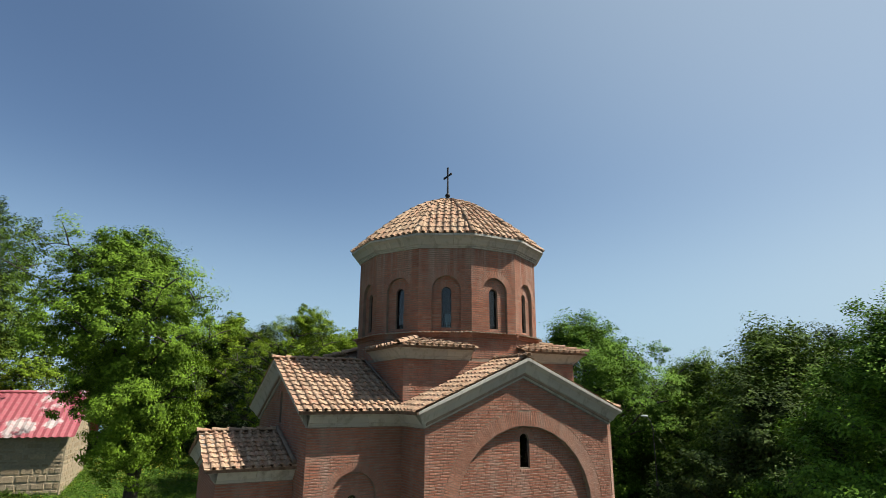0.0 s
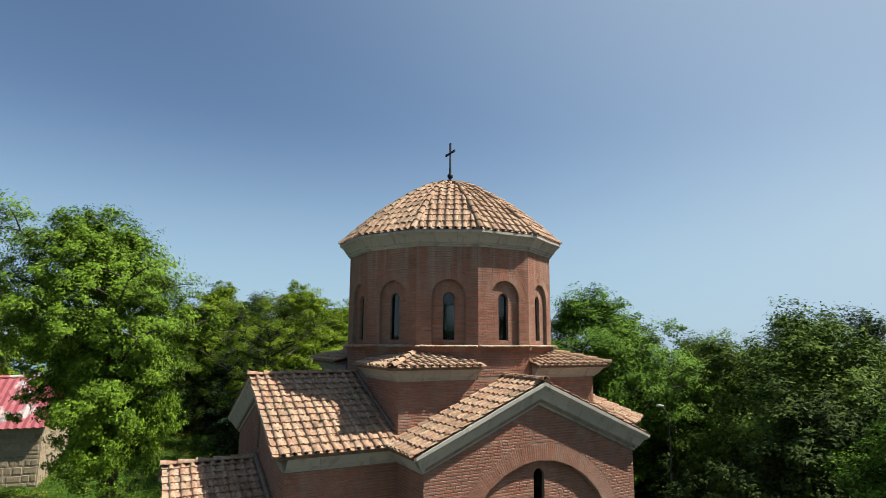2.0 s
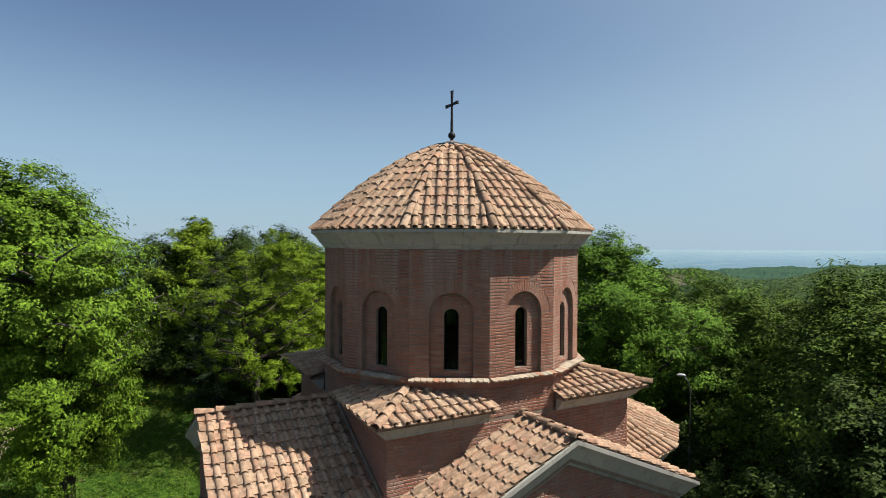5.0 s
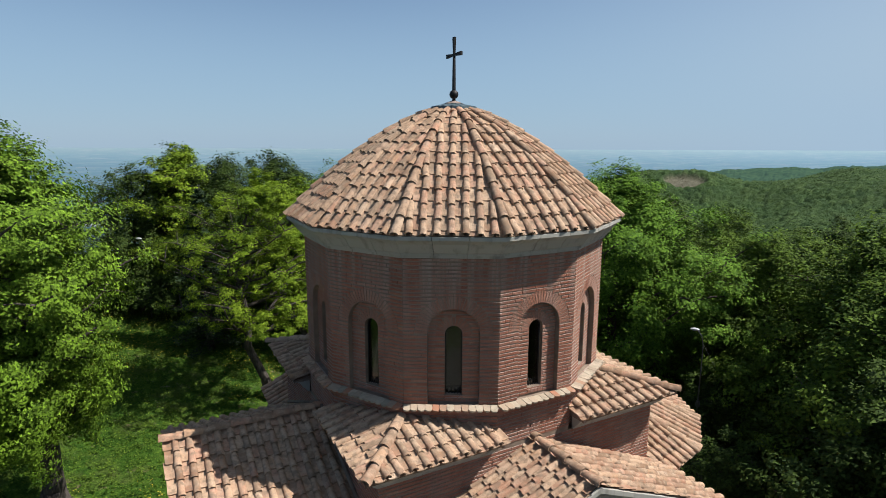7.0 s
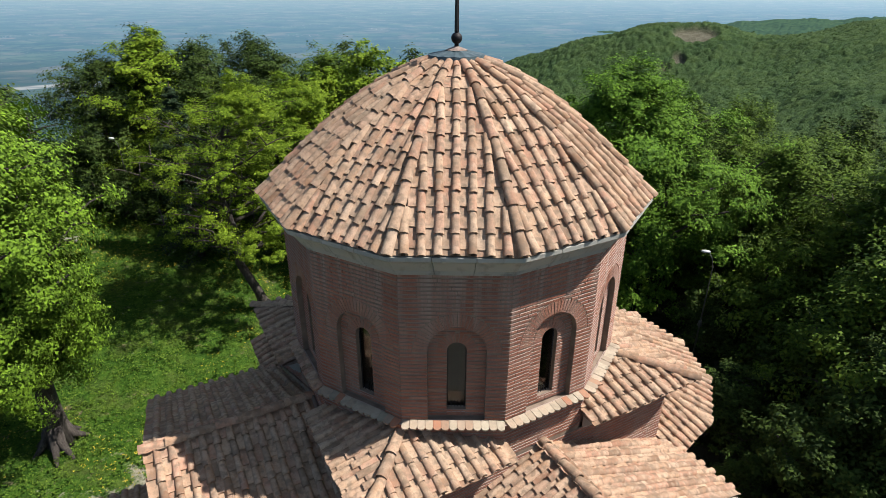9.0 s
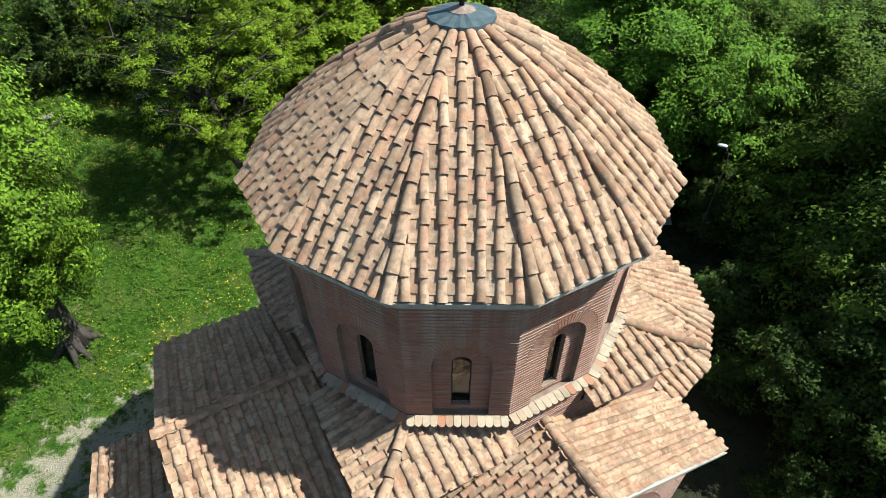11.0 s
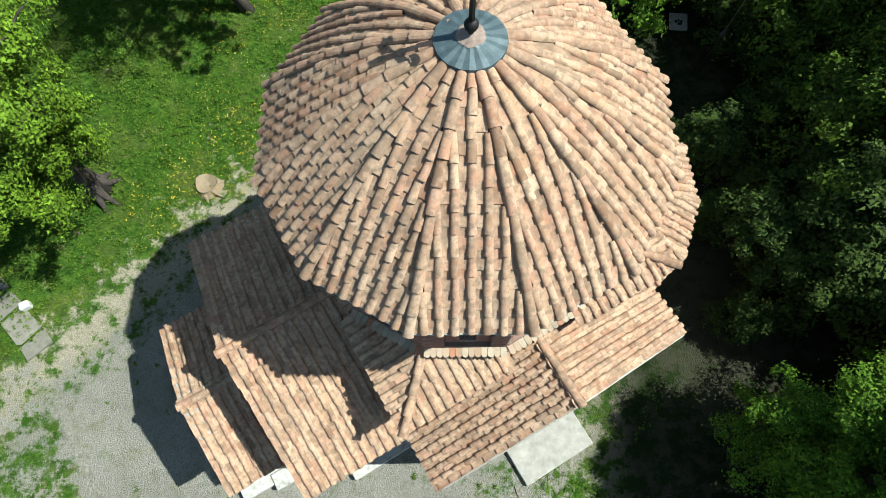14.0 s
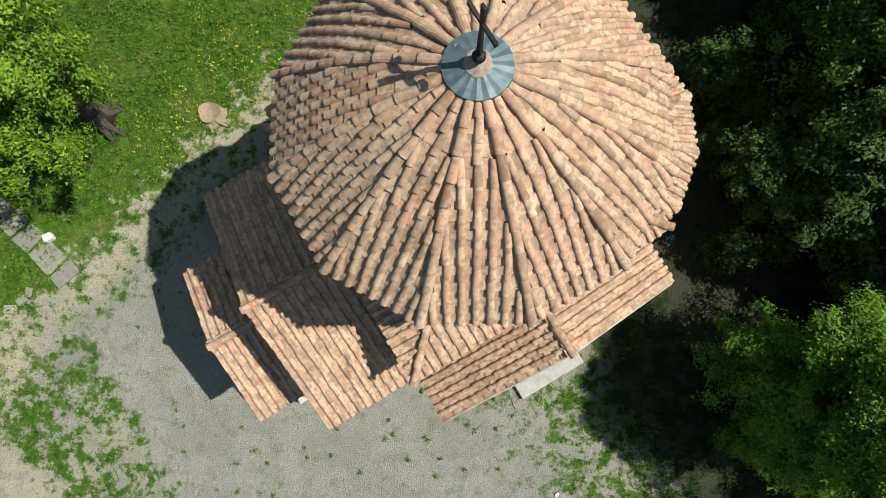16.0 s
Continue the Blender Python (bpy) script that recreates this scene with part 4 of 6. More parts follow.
# ledge of tongue tiles round the drum's foot
tongue_v, tongue_f = [], []
for dz_ in (0.0, -0.022):
    for x_, y_ in ((-0.046, 0.0), (0.046, 0.0), (0.046, -0.115), (0.030, -0.140), (0.0, -0.150), (-0.030, -0.140), (-0.046, -0.115)):
        tongue_v.append((x_, y_, dz_))
tongue_f = [tuple(range(7))[::-1], tuple(range(7, 14))] + [(k, (k + 1) % 7, 7 + (k + 1) % 7, 7 + k) for k in range(7)]
TONGUE = mesh_of("ledge_tile", tongue_v, tongue_f)
TONGUE.materials.append(LEDGE_TILE)
for i_ in range(12):
    bm = bmesh.new()
    j_ = (i_ + 1) % 12
    for z0, z1, o in ((DRUM_0 - 0.10, DRUM_0 - 0.05, 0.04), (DRUM_0 - 0.05, DRUM_0 + 0.015, 0.07)):
        q = [offset_path(ring_pts, d, True) for d in (-0.05, o)]
        vs = [bm.verts.new((*q[a][b], z)) for z in (z0, z1) for a, b in ((0, i_), (1, i_), (1, j_), (0, j_))]
        for f in ((4, 5, 6, 7), (1, 2, 6, 5), (0, 3, 2, 1)):
            bm.faces.new([vs[k] for k in f])
    bmesh.ops.recalc_face_normals(bm, faces=bm.faces)
    ledge = part("ledge", bm, BRICK, church, "brick ledge capped with pale tongue tiles")
    p0, p1 = Vector(ring_pts[i_]), Vector(ring_pts[j_])
    a_ = (p1 - p0).normalized()
    o_ = Vector((a_.y, -a_.x))
    for k in range(13):
        p = p0 + (p1 - p0) * ((k + 0.5) / 13) + o_ * 0.012
        m = Matrix((Vector((a_.x, a_.y, 0)), Vector((-o_.x, -o_.y, 0.28)).normalized(), Vector((0, 0, 1)))).transposed().to_4x4()
        ALL_TILES.append((ledge, TONGUE, Matrix.Translation((p.x, p.y, DRUM_0 + 0.045 + tile_rnd.uniform(-0.004, 0.004))) @ m, 180 < 30 + 30 * i_ < 330))

# -- cornices --
cornice(church, "drum_cornice", [Vector(p) for p in ring_pts], DRUM_1, True, 0.42, (1.02, 1.0))
for k_ in range(4):
    turn = Matrix.Rotation(math.pi / 2 * k_, 2)
    cornice(church, "square_cornice", [turn @ Vector(p) for p in ((-W, -0.70), (-W, -W), (-0.70, -W))], SQ_Z, False, 0.5, (1.0, 0.85))
cornice(church, "west_arm_cornice", [(-ARM_W, -W), (-W, -W), (-W, -ARM_S)], EAVE_Z, False, 0.6)
cornice(church, "east_arm_cornice", [(W, -ARM_S), (W, -W)] + apse[1:-1] + [(W, W), (W, ARM_N)], EAVE_Z, False, 0.6)
cornice(church, "north_arm_cornice", [(-W, ARM_N), (-W, W), (-ARM_W, W)], EAVE_Z, False, 0.6)
Q0, Q90, Q180 = Matrix.Identity(4), Matrix.Rotation(-math.pi / 2, 4, "Z"), Matrix.Rotation(math.pi, 4, "Z")
rake_cornice(church, "south_gable_cornice", -ARM_S, W, EAVE_Z, SLOPE, Q0)
rake_cornice(church, "west_gable_cornice", -ARM_W, W, EAVE_Z, SLOPE, Q90)
rake_cornice(church, "north_gable_cornice", -ARM_N, W, EAVE_Z, SLOPE, Q180)


def gable_roof(name, turn, near, far, half, z_eave, slope, keep, single=True, tag=""):
    """A gable roof along -y: eaves at +-half, from y = -near (at the middle of the church) to y = -far."""
    rise_ = slope * half
    verts = [turn @ Vector((x, -y, z_eave + rise_ * (1 - abs(x) / half) - t)) for t in (0.0, 0.06) for y in (near, far) for x in (-half, 0, half)]
    faces = [(0, 1, 4, 3), (1, 2, 5, 4), (6, 9, 10, 7), (7, 10, 11, 8), (3, 4, 10, 9), (4, 5, 11, 10), (0, 6, 7, 1), (1, 7, 8, 2), (0, 3, 9, 6), (2, 8, 11, 5)]
    roof = part(name, mesh_of(name, verts, faces), DECK, church, tag)
    for side in (-1, 1):
        e0, e1 = turn @ Vector((side * half, -far, z_eave)), turn @ Vector((side * half, -near, z_eave))
        r0, r1 = turn @ Vector((0, -far, z_eave + rise_)), turn @ Vector((0, -near, z_eave + rise_))
        up = (r0 - e0).normalized()
        across = (e1 - e0).normalized() * (-side)
        normal = across.cross(up).normalized()
        if normal.z < 0:
            across, normal = -across, -normal
        piece = roof
        width, long = (e1 - e0).length, (r0 - e0).length
        mid = (e0 + e1) / 2
        tiled_slope(piece, mid, across, up, normal, width, long,
                    lambda s, d, m=mid, a=across, u=up, l=long: d < l - 0.02 and keep(turn.inverted() @ (m + a * s + u * d)), single=single, trim=True)
    ridge_row(roof, turn @ Vector((0, -far - 0.02, z_eave + rise_)), turn @ Vector((0, -near, z_eave + rise_)), Vector((0, 0, 1)), 0.045, single=single)
    return roof


gable_roof("south_arm_roof", Q0, W, ARM_S + OVER - 0.065, W + OVER, ROOF_Z, SLOPE, lambda p: True, tag="tiled gable roof over the south arm")
gable_roof("west_arm_roof", Q90, W, ARM_W + OVER - 0.03, W + OVER, ROOF_Z, SLOPE, lambda p: True, tag="tiled gable roof over the west arm")
gable_roof("north_arm_roof", Q180, W, ARM_N + OVER - 0.065, W + OVER, ROOF_Z, SLOPE, lambda p: True, single=False)

# apse roof: a half cone of seven slopes
tip = Vector((APSE_C - 0.05, 0, RIDGE_Z))
rim_ = [Vector((APSE_C + (APSE_R + OVER) * math.cos(radians(a)), (APSE_R + OVER) * math.sin(radians(a)), ROOF_Z)) for a in (-90 + 180 * k / 7 for k in range(8))]
bm = bmesh.new()
for i_ in range(7):
    slab(bm, [rim_[i_], rim_[i_ + 1], tip], (rim_[i_ + 1] - rim_[i_]).cross(tip - rim_[i_]).normalized(), 0.05)
apse_roof = part("apse_roof", bm, DECK, church, "half-conical tiled roof over the apse")
for i_ in range(7):
    e0, e1 = rim_[i_], rim_[i_ + 1]
    mid = (e0 + e1) / 2
    across = (e1 - e0).normalized()
    up = (tip - mid).normalized()
    normal = across.cross(up).normalized()
    piece = apse_roof
    width, long = (e1 - e0).length, (tip - mid).length
    tiled_slope(piece, mid, across, up, normal, width, long, lambda s, d, w=width, l=long: abs(s) < w / 2 * (1 - d / l) - 0.03, single=i_ < 4)
    if i_ > 0:
        ridge_row(apse_roof, e0, tip, Vector((0, 0, 1)), 0.03, single=i_ < 4)

# roofs of the square's four corners
SQ_E, SQ_ROOF_Z = W + 0.27, SQ_Z + 0.26
for k_ in range(4):
    turn = Matrix.Rotation(math.pi / 2 * k_, 4, "Z")
    seen = k_ in (0, 1, 3)
    corner_roof = None
    for flip in (False, True):
        # one slope, its eave along -y from the corner (-E, -E) towards the arm's ridge
        lo, hi = -SQ_E, -0.68
        top_z = SQ_ROOF_Z + 0.27 * (SQ_E - 1.7)

        def spot(x, y, z, turn=turn, flip=flip):
            return turn @ (Vector((y, x, z)) if flip else Vector((x, y, z)))
        e0, e1 = spot(lo, -SQ_E, SQ_ROOF_Z), spot(hi, -SQ_E, SQ_ROOF_Z)
        t0, t1 = spot(-1.7, -1.7, top_z), spot(hi, -1.7, top_z)
        across = (e1 - e0).normalized()
        up = (t1 - e1).normalized()
        normal = across.cross(up).normalized()
        if normal.z < 0:
            normal, across = -normal, -across
        bm = bmesh.new()
        slab(bm, [e0, e1, t1, t0], normal, 0.05)
        piece = part("corner_roof", bm, DECK, church, "small tiled roof on a corner below the drum")
        corner_roof = corner_roof or piece
        mid = (e0 + e1) / 2
        inv = turn.inverted()

        def keep(s, d, mid=mid, across=across, up=up, inv=inv, flip=flip):
            p = inv @ (mid + across * s + up * d)
            x, y = (p.y, p.x) if flip else (p.x, p.y)
            return x > y + 0.05 and math.hypot(x, y) > DRUM_R * c15 + 0.10 - 0.15
        tiled_slope(piece, mid, across, up, normal, (e1 - e0).length, (t1 - e1).length, keep, single=seen)
        # the end towards the arm is closed with brick and stone
        bm = bmesh.new()
        slab(bm, [e1, spot(hi, -SQ_E, SQ_Z + 0.2), spot(hi, -1.7, SQ_Z + 0.2), t1], (spot(1, 0, 0) - spot(0, 0, 0)), 0.04)
        part("end_stop", bm, CLAY_COLLAR, piece)
    ridge_row(corner_roof, turn @ Vector((-SQ_E, -SQ_E, SQ_ROOF_Z)), turn @ Vector((-1.78, -1.78, SQ_ROOF_Z + 0.27 * (SQ_E - 1.78))), Vector((0, 0, 1)), 0.05, single=seen)

# -- the dome --
DOME_R, DOME_Z, DOME_H = 2.655, DRUM_1 + 0.325, 1.665


def dome_z(r):
    return DOME_Z + DOME_H * (1 - (max(r, 0.0) / DOME_R) ** 1.57)


prof = [(DOME_R * c15 * (1 - k / 60), dome_z(DOME_R * (1 - k / 60))) for k in range(58)]   # along the middle of a side
run = [0.0]
for (r0, z0), (r1, z1) in zip(prof, prof[1:]):
    run.append(run[-1] + math.hypot(r1 - r0, z1 - z0))


def on_dome(d):
    """Distance from the axis, height and slope at d metres up from the eave."""
    k = min(max(int(np.searchsorted(run, d)) - 1, 0), len(run) - 2)
    f = (d - run[k]) / (run[k + 1] - run[k])
    (r0, z0), (r1, z1) = prof[k], prof[k + 1]
    return r0 + (r1 - r0) * f, z0 + (z1 - z0) * f, math.atan2(z1 - z0, r0 - r1)


T15 = math.tan(radians(15))
for i_ in range(12):
    a_ = radians(30 * i_)
    outw, across = Vector((math.cos(a_), math.sin(a_), 0)), Vector((-math.sin(a_), math.cos(a_), 0))
    seen = 150 <= 30 * i_ <= 360 or i_ == 0
    verts, faces = [], []
    for k in range(0, 58, 3):
        r, z = prof[k]
        verts += [outw * r - across * r * T15 + Vector((0, 0, z)), outw * r + across * r * T15 + Vector((0, 0, z))]
    verts += [v - Vector((0, 0, 0.06)) for v in verts]
    h_ = len(verts) // 2
    for k in range(0, h_ - 2, 2):
        faces += [(k, k + 1, k + 3, k + 2), (h_ + k + 1, h_ + k, h_ + k + 2, h_ + k + 3)]
    faces += [(0, h_, h_ + 1, 1)]
    piece = part("dome_slope", mesh_of("dome_slope", verts, faces), DECK, church)
    rows = int(run[-1] / TILE_STEP) + 1
    gap = 2 * prof[0][0] * T15 / 7.8
    for c in range(-8, 9):
        s = c * gap / 2
        cover = c % 2 == 0
        for k in range(rows):
            d = k * TILE_STEP - 0.02
            r, z, lean = on_dome(d)
            rm = on_dome(d + 0.20)[0]
            if abs(s) > rm * T15 - (0.035 if cover else 0.0) or r < 0.38:
                continue
            up = -outw * math.cos(lean) + Vector((0, 0, math.sin(lean)))
            normal = across.cross(up)
            if normal.z < 0:
                normal = -normal
            side = across
            base = outw * r + across * s + Vector((0, 0, z))
            if cover:
                lay(piece, tile_rnd.choice(COVERS), base + normal * 0.036, side, up, normal, 0.024, seen)
            else:
                for shift in ((0.0, 0.075) if k == 0 else (0.075,)):
                    lay(piece, PANS[0], base + up * shift + normal * (0.021 + shift * 0.09), side, up, normal, 0.026, seen)
    # the hip between this side and the next
    b_ang = a_ + radians(15)
    hip = Vector((math.cos(b_ang), math.sin(b_ang), 0))
    hip_side = Vector((-math.sin(b_ang), math.cos(b_ang), 0))
    for k in range(40):
        d = k * 0.282 - 0.03
        if d > run[-1]:
            break
        r, z, lean = on_dome(d)
        r, lean = r / c15, math.atan(math.tan(lean) * c15)
        if r < 0.36:
            break
        up = -hip * math.cos(lean) + Vector((0, 0, math.sin(lean)))
        normal = hip_side.cross(up)
        lay(piece, tile_rnd.choice(HIPS), hip * r + Vector((0, 0, z)) + normal * 0.042, hip_side, up, normal, 0.022, seen, 0.6)

# the zinc cap and the cross
cap_z = dome_z(0.36) - 0.03
verts, faces = [(0, 0, cap_z + 0.222)], []
for r, z in ((0.05, 0.205), (0.16, 0.165), (0.372, 0.118), (0.38, 0.06)):
    for k in range(32):
        a = 2 * math.pi * k / 32
        verts.append((r * math.cos(a), r * math.sin(a), cap_z + z + (0.009 if k % 2 else 0) * r / 0.36))
for k in range(32):
    n = (k + 1) % 32
    faces.append((0, 1 + k, 1 + n))
    for q in range(3):
        faces.append((1 + 32 * q + k, 1 + 32 * (q + 1) + k, 1 + 32 * (q + 1) + n, 1 + 32 * q + n))
part("dome_cap", mesh_of("dome_cap", verts, faces), LEAD, church, "bluish zinc cap folded in radial seams")
verts, faces = [], []
for r, z in ((0.145, 0.171), (0.10, 0.189), (0.05, 0.208), (0.02, 0.219)):
    for k in range(24):
        a = 2 * math.pi * k / 24
        q = r * (1 + 0.05 * math.sin(5 * a) + (0.05 if k % 2 else 0))
        verts.append((q * math.cos(a), q * math.sin(a), cap_z + z + 0.006))
faces = [(24 * q + k, 24 * q + (k + 1) % 24, 24 * q + 24 + (k + 1) % 24, 24 * q + 24 + k) for q in range(3) for k in range(24)]
part("cap_collar", mesh_of("cap_collar", verts, faces), CLAY_COLLAR, church, "pinkish weathered collar round the cross's foot")
zc = DRUM_1 + 2.132                            # foot of the cross
bm = bmesh.new()
tube(bm, [(0, 0, zc - 0.05), (0, 0, zc + 0.02), (0, 0, zc + 0.16)], [0.034, 0.026, 0.026], 10)
cross = part("cross", bm, IRON, church, "dark iron cross on a ball")
bm = bmesh.new()
bmesh.ops.create_uvsphere(bm, u_segments=20, v_segments=12, radius=0.073, matrix=Matrix.Translation((0, 0, zc + 0.076)))
for f in bm.faces:
    f.smooth = True
part("cross_ball", bm, IRON, cross)


def flared_bar(name, stations, along):
    """A flat bar whose width follows stations (place, half width)."""
    verts = []
    for p, w in stations:
        for x, s in ((-0.015, -w), (0.015, -w), (0.015, w), (-0.015, w)):
            verts.append((x, s, p) if along == "z" else (x * 1.15, p, zc + 0.685 + s))
    n = len(stations)
    faces = [(4 * i + k, 4 * i + (k + 1) % 4, 4 * i + 4 + (k + 1) % 4, 4 * i + 4 + k) for i in range(n - 1) for k in range(4)] + [(0, 1, 2, 3), tuple(range(4 * n - 4, 4 * n))]
    data = mesh_of(name, verts, faces)
    bm = bmesh.new()
    bm.from_mesh(data)
    bmesh.ops.recalc_face_normals(bm, faces=bm.faces)
    part(name, bm, IRON, cross)


flared_bar("cross_upright", [(zc + 0.148, 0.034), (zc + 0.40, 0.027), (zc + 0.66, 0.019), (zc + 0.71, 0.019), (zc + 0.955, 0.036)], "z")
flared_bar("cross_bar", [(-0.235, 0.032), (-0.05, 0.018), (0.05, 0.018), (0.235, 0.032)], "y")
# -- the narthex --
NX0, NX1, NW, NZ, NS = ARM_W, 5.82, 1.52, 3.22, 0.32
wall_panel("narthex_south_wall", church, (-NX1, -NW), (1, 0), NX1 - NX0, 0, flat(NZ), brick_from=1.2, single=lambda s, z: z > 2.4)
wall_panel("narthex_west_wall", church, (-NX1, NW), (0, -1), 2 * NW, 0, gable_top(2 * NW, NZ, NS), niche=(NW, 0.62, 0.0, 2.05), niche_depth=0.3, ring=0.2, extra=(NW,), brick_from=1.0)
wall_panel("narthex_north_wall", church, (-NX0, NW), (-1, 0), NX1 - NX0, 0, flat(NZ), brick_from=1.5)
cornice(church, "narthex_south_cornice", [(-NX1, -NW), (-NX0, -NW)], NZ, False, 0.6, (0.95, 0.9))
cornice(church, "narthex_north_cornice", [(-NX0, NW), (-NX1, NW)], NZ, False, 0.6, (0.95, 0.9))
rake_cornice(church, "narthex_gable_cornice", -NX1, NW, NZ, NS, Q90, 0.9)
gable_roof("narthex_roof", Q90, NX0, NX1 + 0.24, NW + 0.26, NZ + 0.28, NS, lambda p: True, tag="low tiled gable roof over the porch")
# flashing where the roofs meet higher walls
for y_ in (-1, 1):
    bm = bmesh.new()
    tube(bm, [(-NX0 - 0.05, y_ * (NW + 0.24) * f, NZ + 0.36 + NS * (NW + 0.26) * (1 - f)) for f in (0.0, 0.35, 0.7, 1.0)], [0.05] * 4, 6)
    part("roof_flashing", bm, MORTAR, church)
for turn in (Q90, Q180):
    for x_ in (-1, 1):
        bm = bmesh.new()
        tube(bm, [turn @ Vector((x_ * (W + OVER) * f, -W - 0.03, ROOF_Z + 0.08 + SLOPE * (W + OVER) * (1 - f))) for f in (0.02, 0.5, 0.86)], [0.03] * 3, 5)
        part("roof_flashing", bm, MORTAR, church)

# ---- plinth and paving by the church ----
bm = bmesh.new()
box(bm, (-0.95, -4.88, -0.05), (1.0, -ARM_S - 0.02, 0.14))
bmesh.ops.bevel(bm, geom=bm.edges[:], offset=0.02, segments=1, affect="EDGES")
part("entrance_slab", bm, CONCRETE, church, "worn pale concrete slab before the wall")
bm = bmesh.new()
box(bm, (-6.95, -1.74, -0.05), (-NX1 + 0.02, 1.74, 0.26))
box(bm, (-6.16, -1.92, -0.05), (-ARM_W - 0.1, -NW + 0.02, 0.31))
box(bm, (-ARM_W - 0.1, -W - 0.31, -0.05), (-W - 0.35, -W + 0.02, 0.22))
bmesh.ops.bevel(bm, geom=bm.edges[:], offset=0.02, segments=1, affect="EDGES")
part("plinth", bm, WHITEWASH, church, "worn whitewashed concrete plinth")


bm = bmesh.new()
box(bm, (-ARM_W + 0.1, -W + 0.1, 0.0), (W + 2.2, W - 0.1, 0.08))
part("inner_floor", bm, DECK, church)


# ---- trees ----
def leaves(centres, spreads, count, size, rnd, flat_=0.6, tri=False, sprays=9, crown=None):
    """Leaf blades in sprays, several sprays to a clump: arrays of verts and faces."""
    centres, spreads = np.asarray(centres), np.asarray(spreads)
    twig = rnd.normal(0, 1, (len(centres), sprays, 3))
    twig /= np.maximum(np.linalg.norm(twig, axis=2, keepdims=True), 1e-6)
    twig *= rnd.random((len(centres), sprays, 1)) ** 0.45
    pick, which = rnd.integers(0, len(centres), count), rnd.integers(0, sprays, count)
    off = twig[pick, which] + rnd.normal(0, 1, (count, 3)) * np.array((0.28, 0.28, 0.24))
    off[:, 2] *= flat_
    mid = centres[pick] + off * spreads[pick][:, None]
    normal = rnd.normal(0, 0.5, (count, 3)) + np.array((0, 0, 1.05)) + off * 0.7
    if crown:
        normal = rnd.normal(0, 0.42, (count, 3)) + np.array((0, 0, 1.6 - crown[2])) + off * 0.6 + (mid - np.array(crown[0])) / np.array(crown[1]) * crown[2]
    normal /= np.linalg.norm(normal, axis=1, keepdims=True)
    a = np.cross(normal, rnd.normal(0, 1, (count, 3)))
    a /= np.linalg.norm(a, axis=1, keepdims=True)
    b = np.cross(normal, a)
    s = (size[pick][:, None] if np.ndim(size) else size) * rnd.uniform(0.6, 1.25, (count, 1))
    if tri:
        verts = np.stack([mid - a * s * 0.55 - b * s * 0.3, mid - a * s * 0.4 + b * s * 0.42, mid + a * s * 0.65], 1).reshape(-1, 3)
        return verts, np.arange(count * 3).reshape(-1, 3)
    verts = np.stack([mid - a * s * 0.6, mid + b * s * 0.36 + normal * s * 0.1, mid + a * s * 0.6, mid - b * s * 0.36 + normal * s * 0.1], 1).reshape(-1, 3)
    return verts, np.arange(count * 4).reshape(-1, 4)


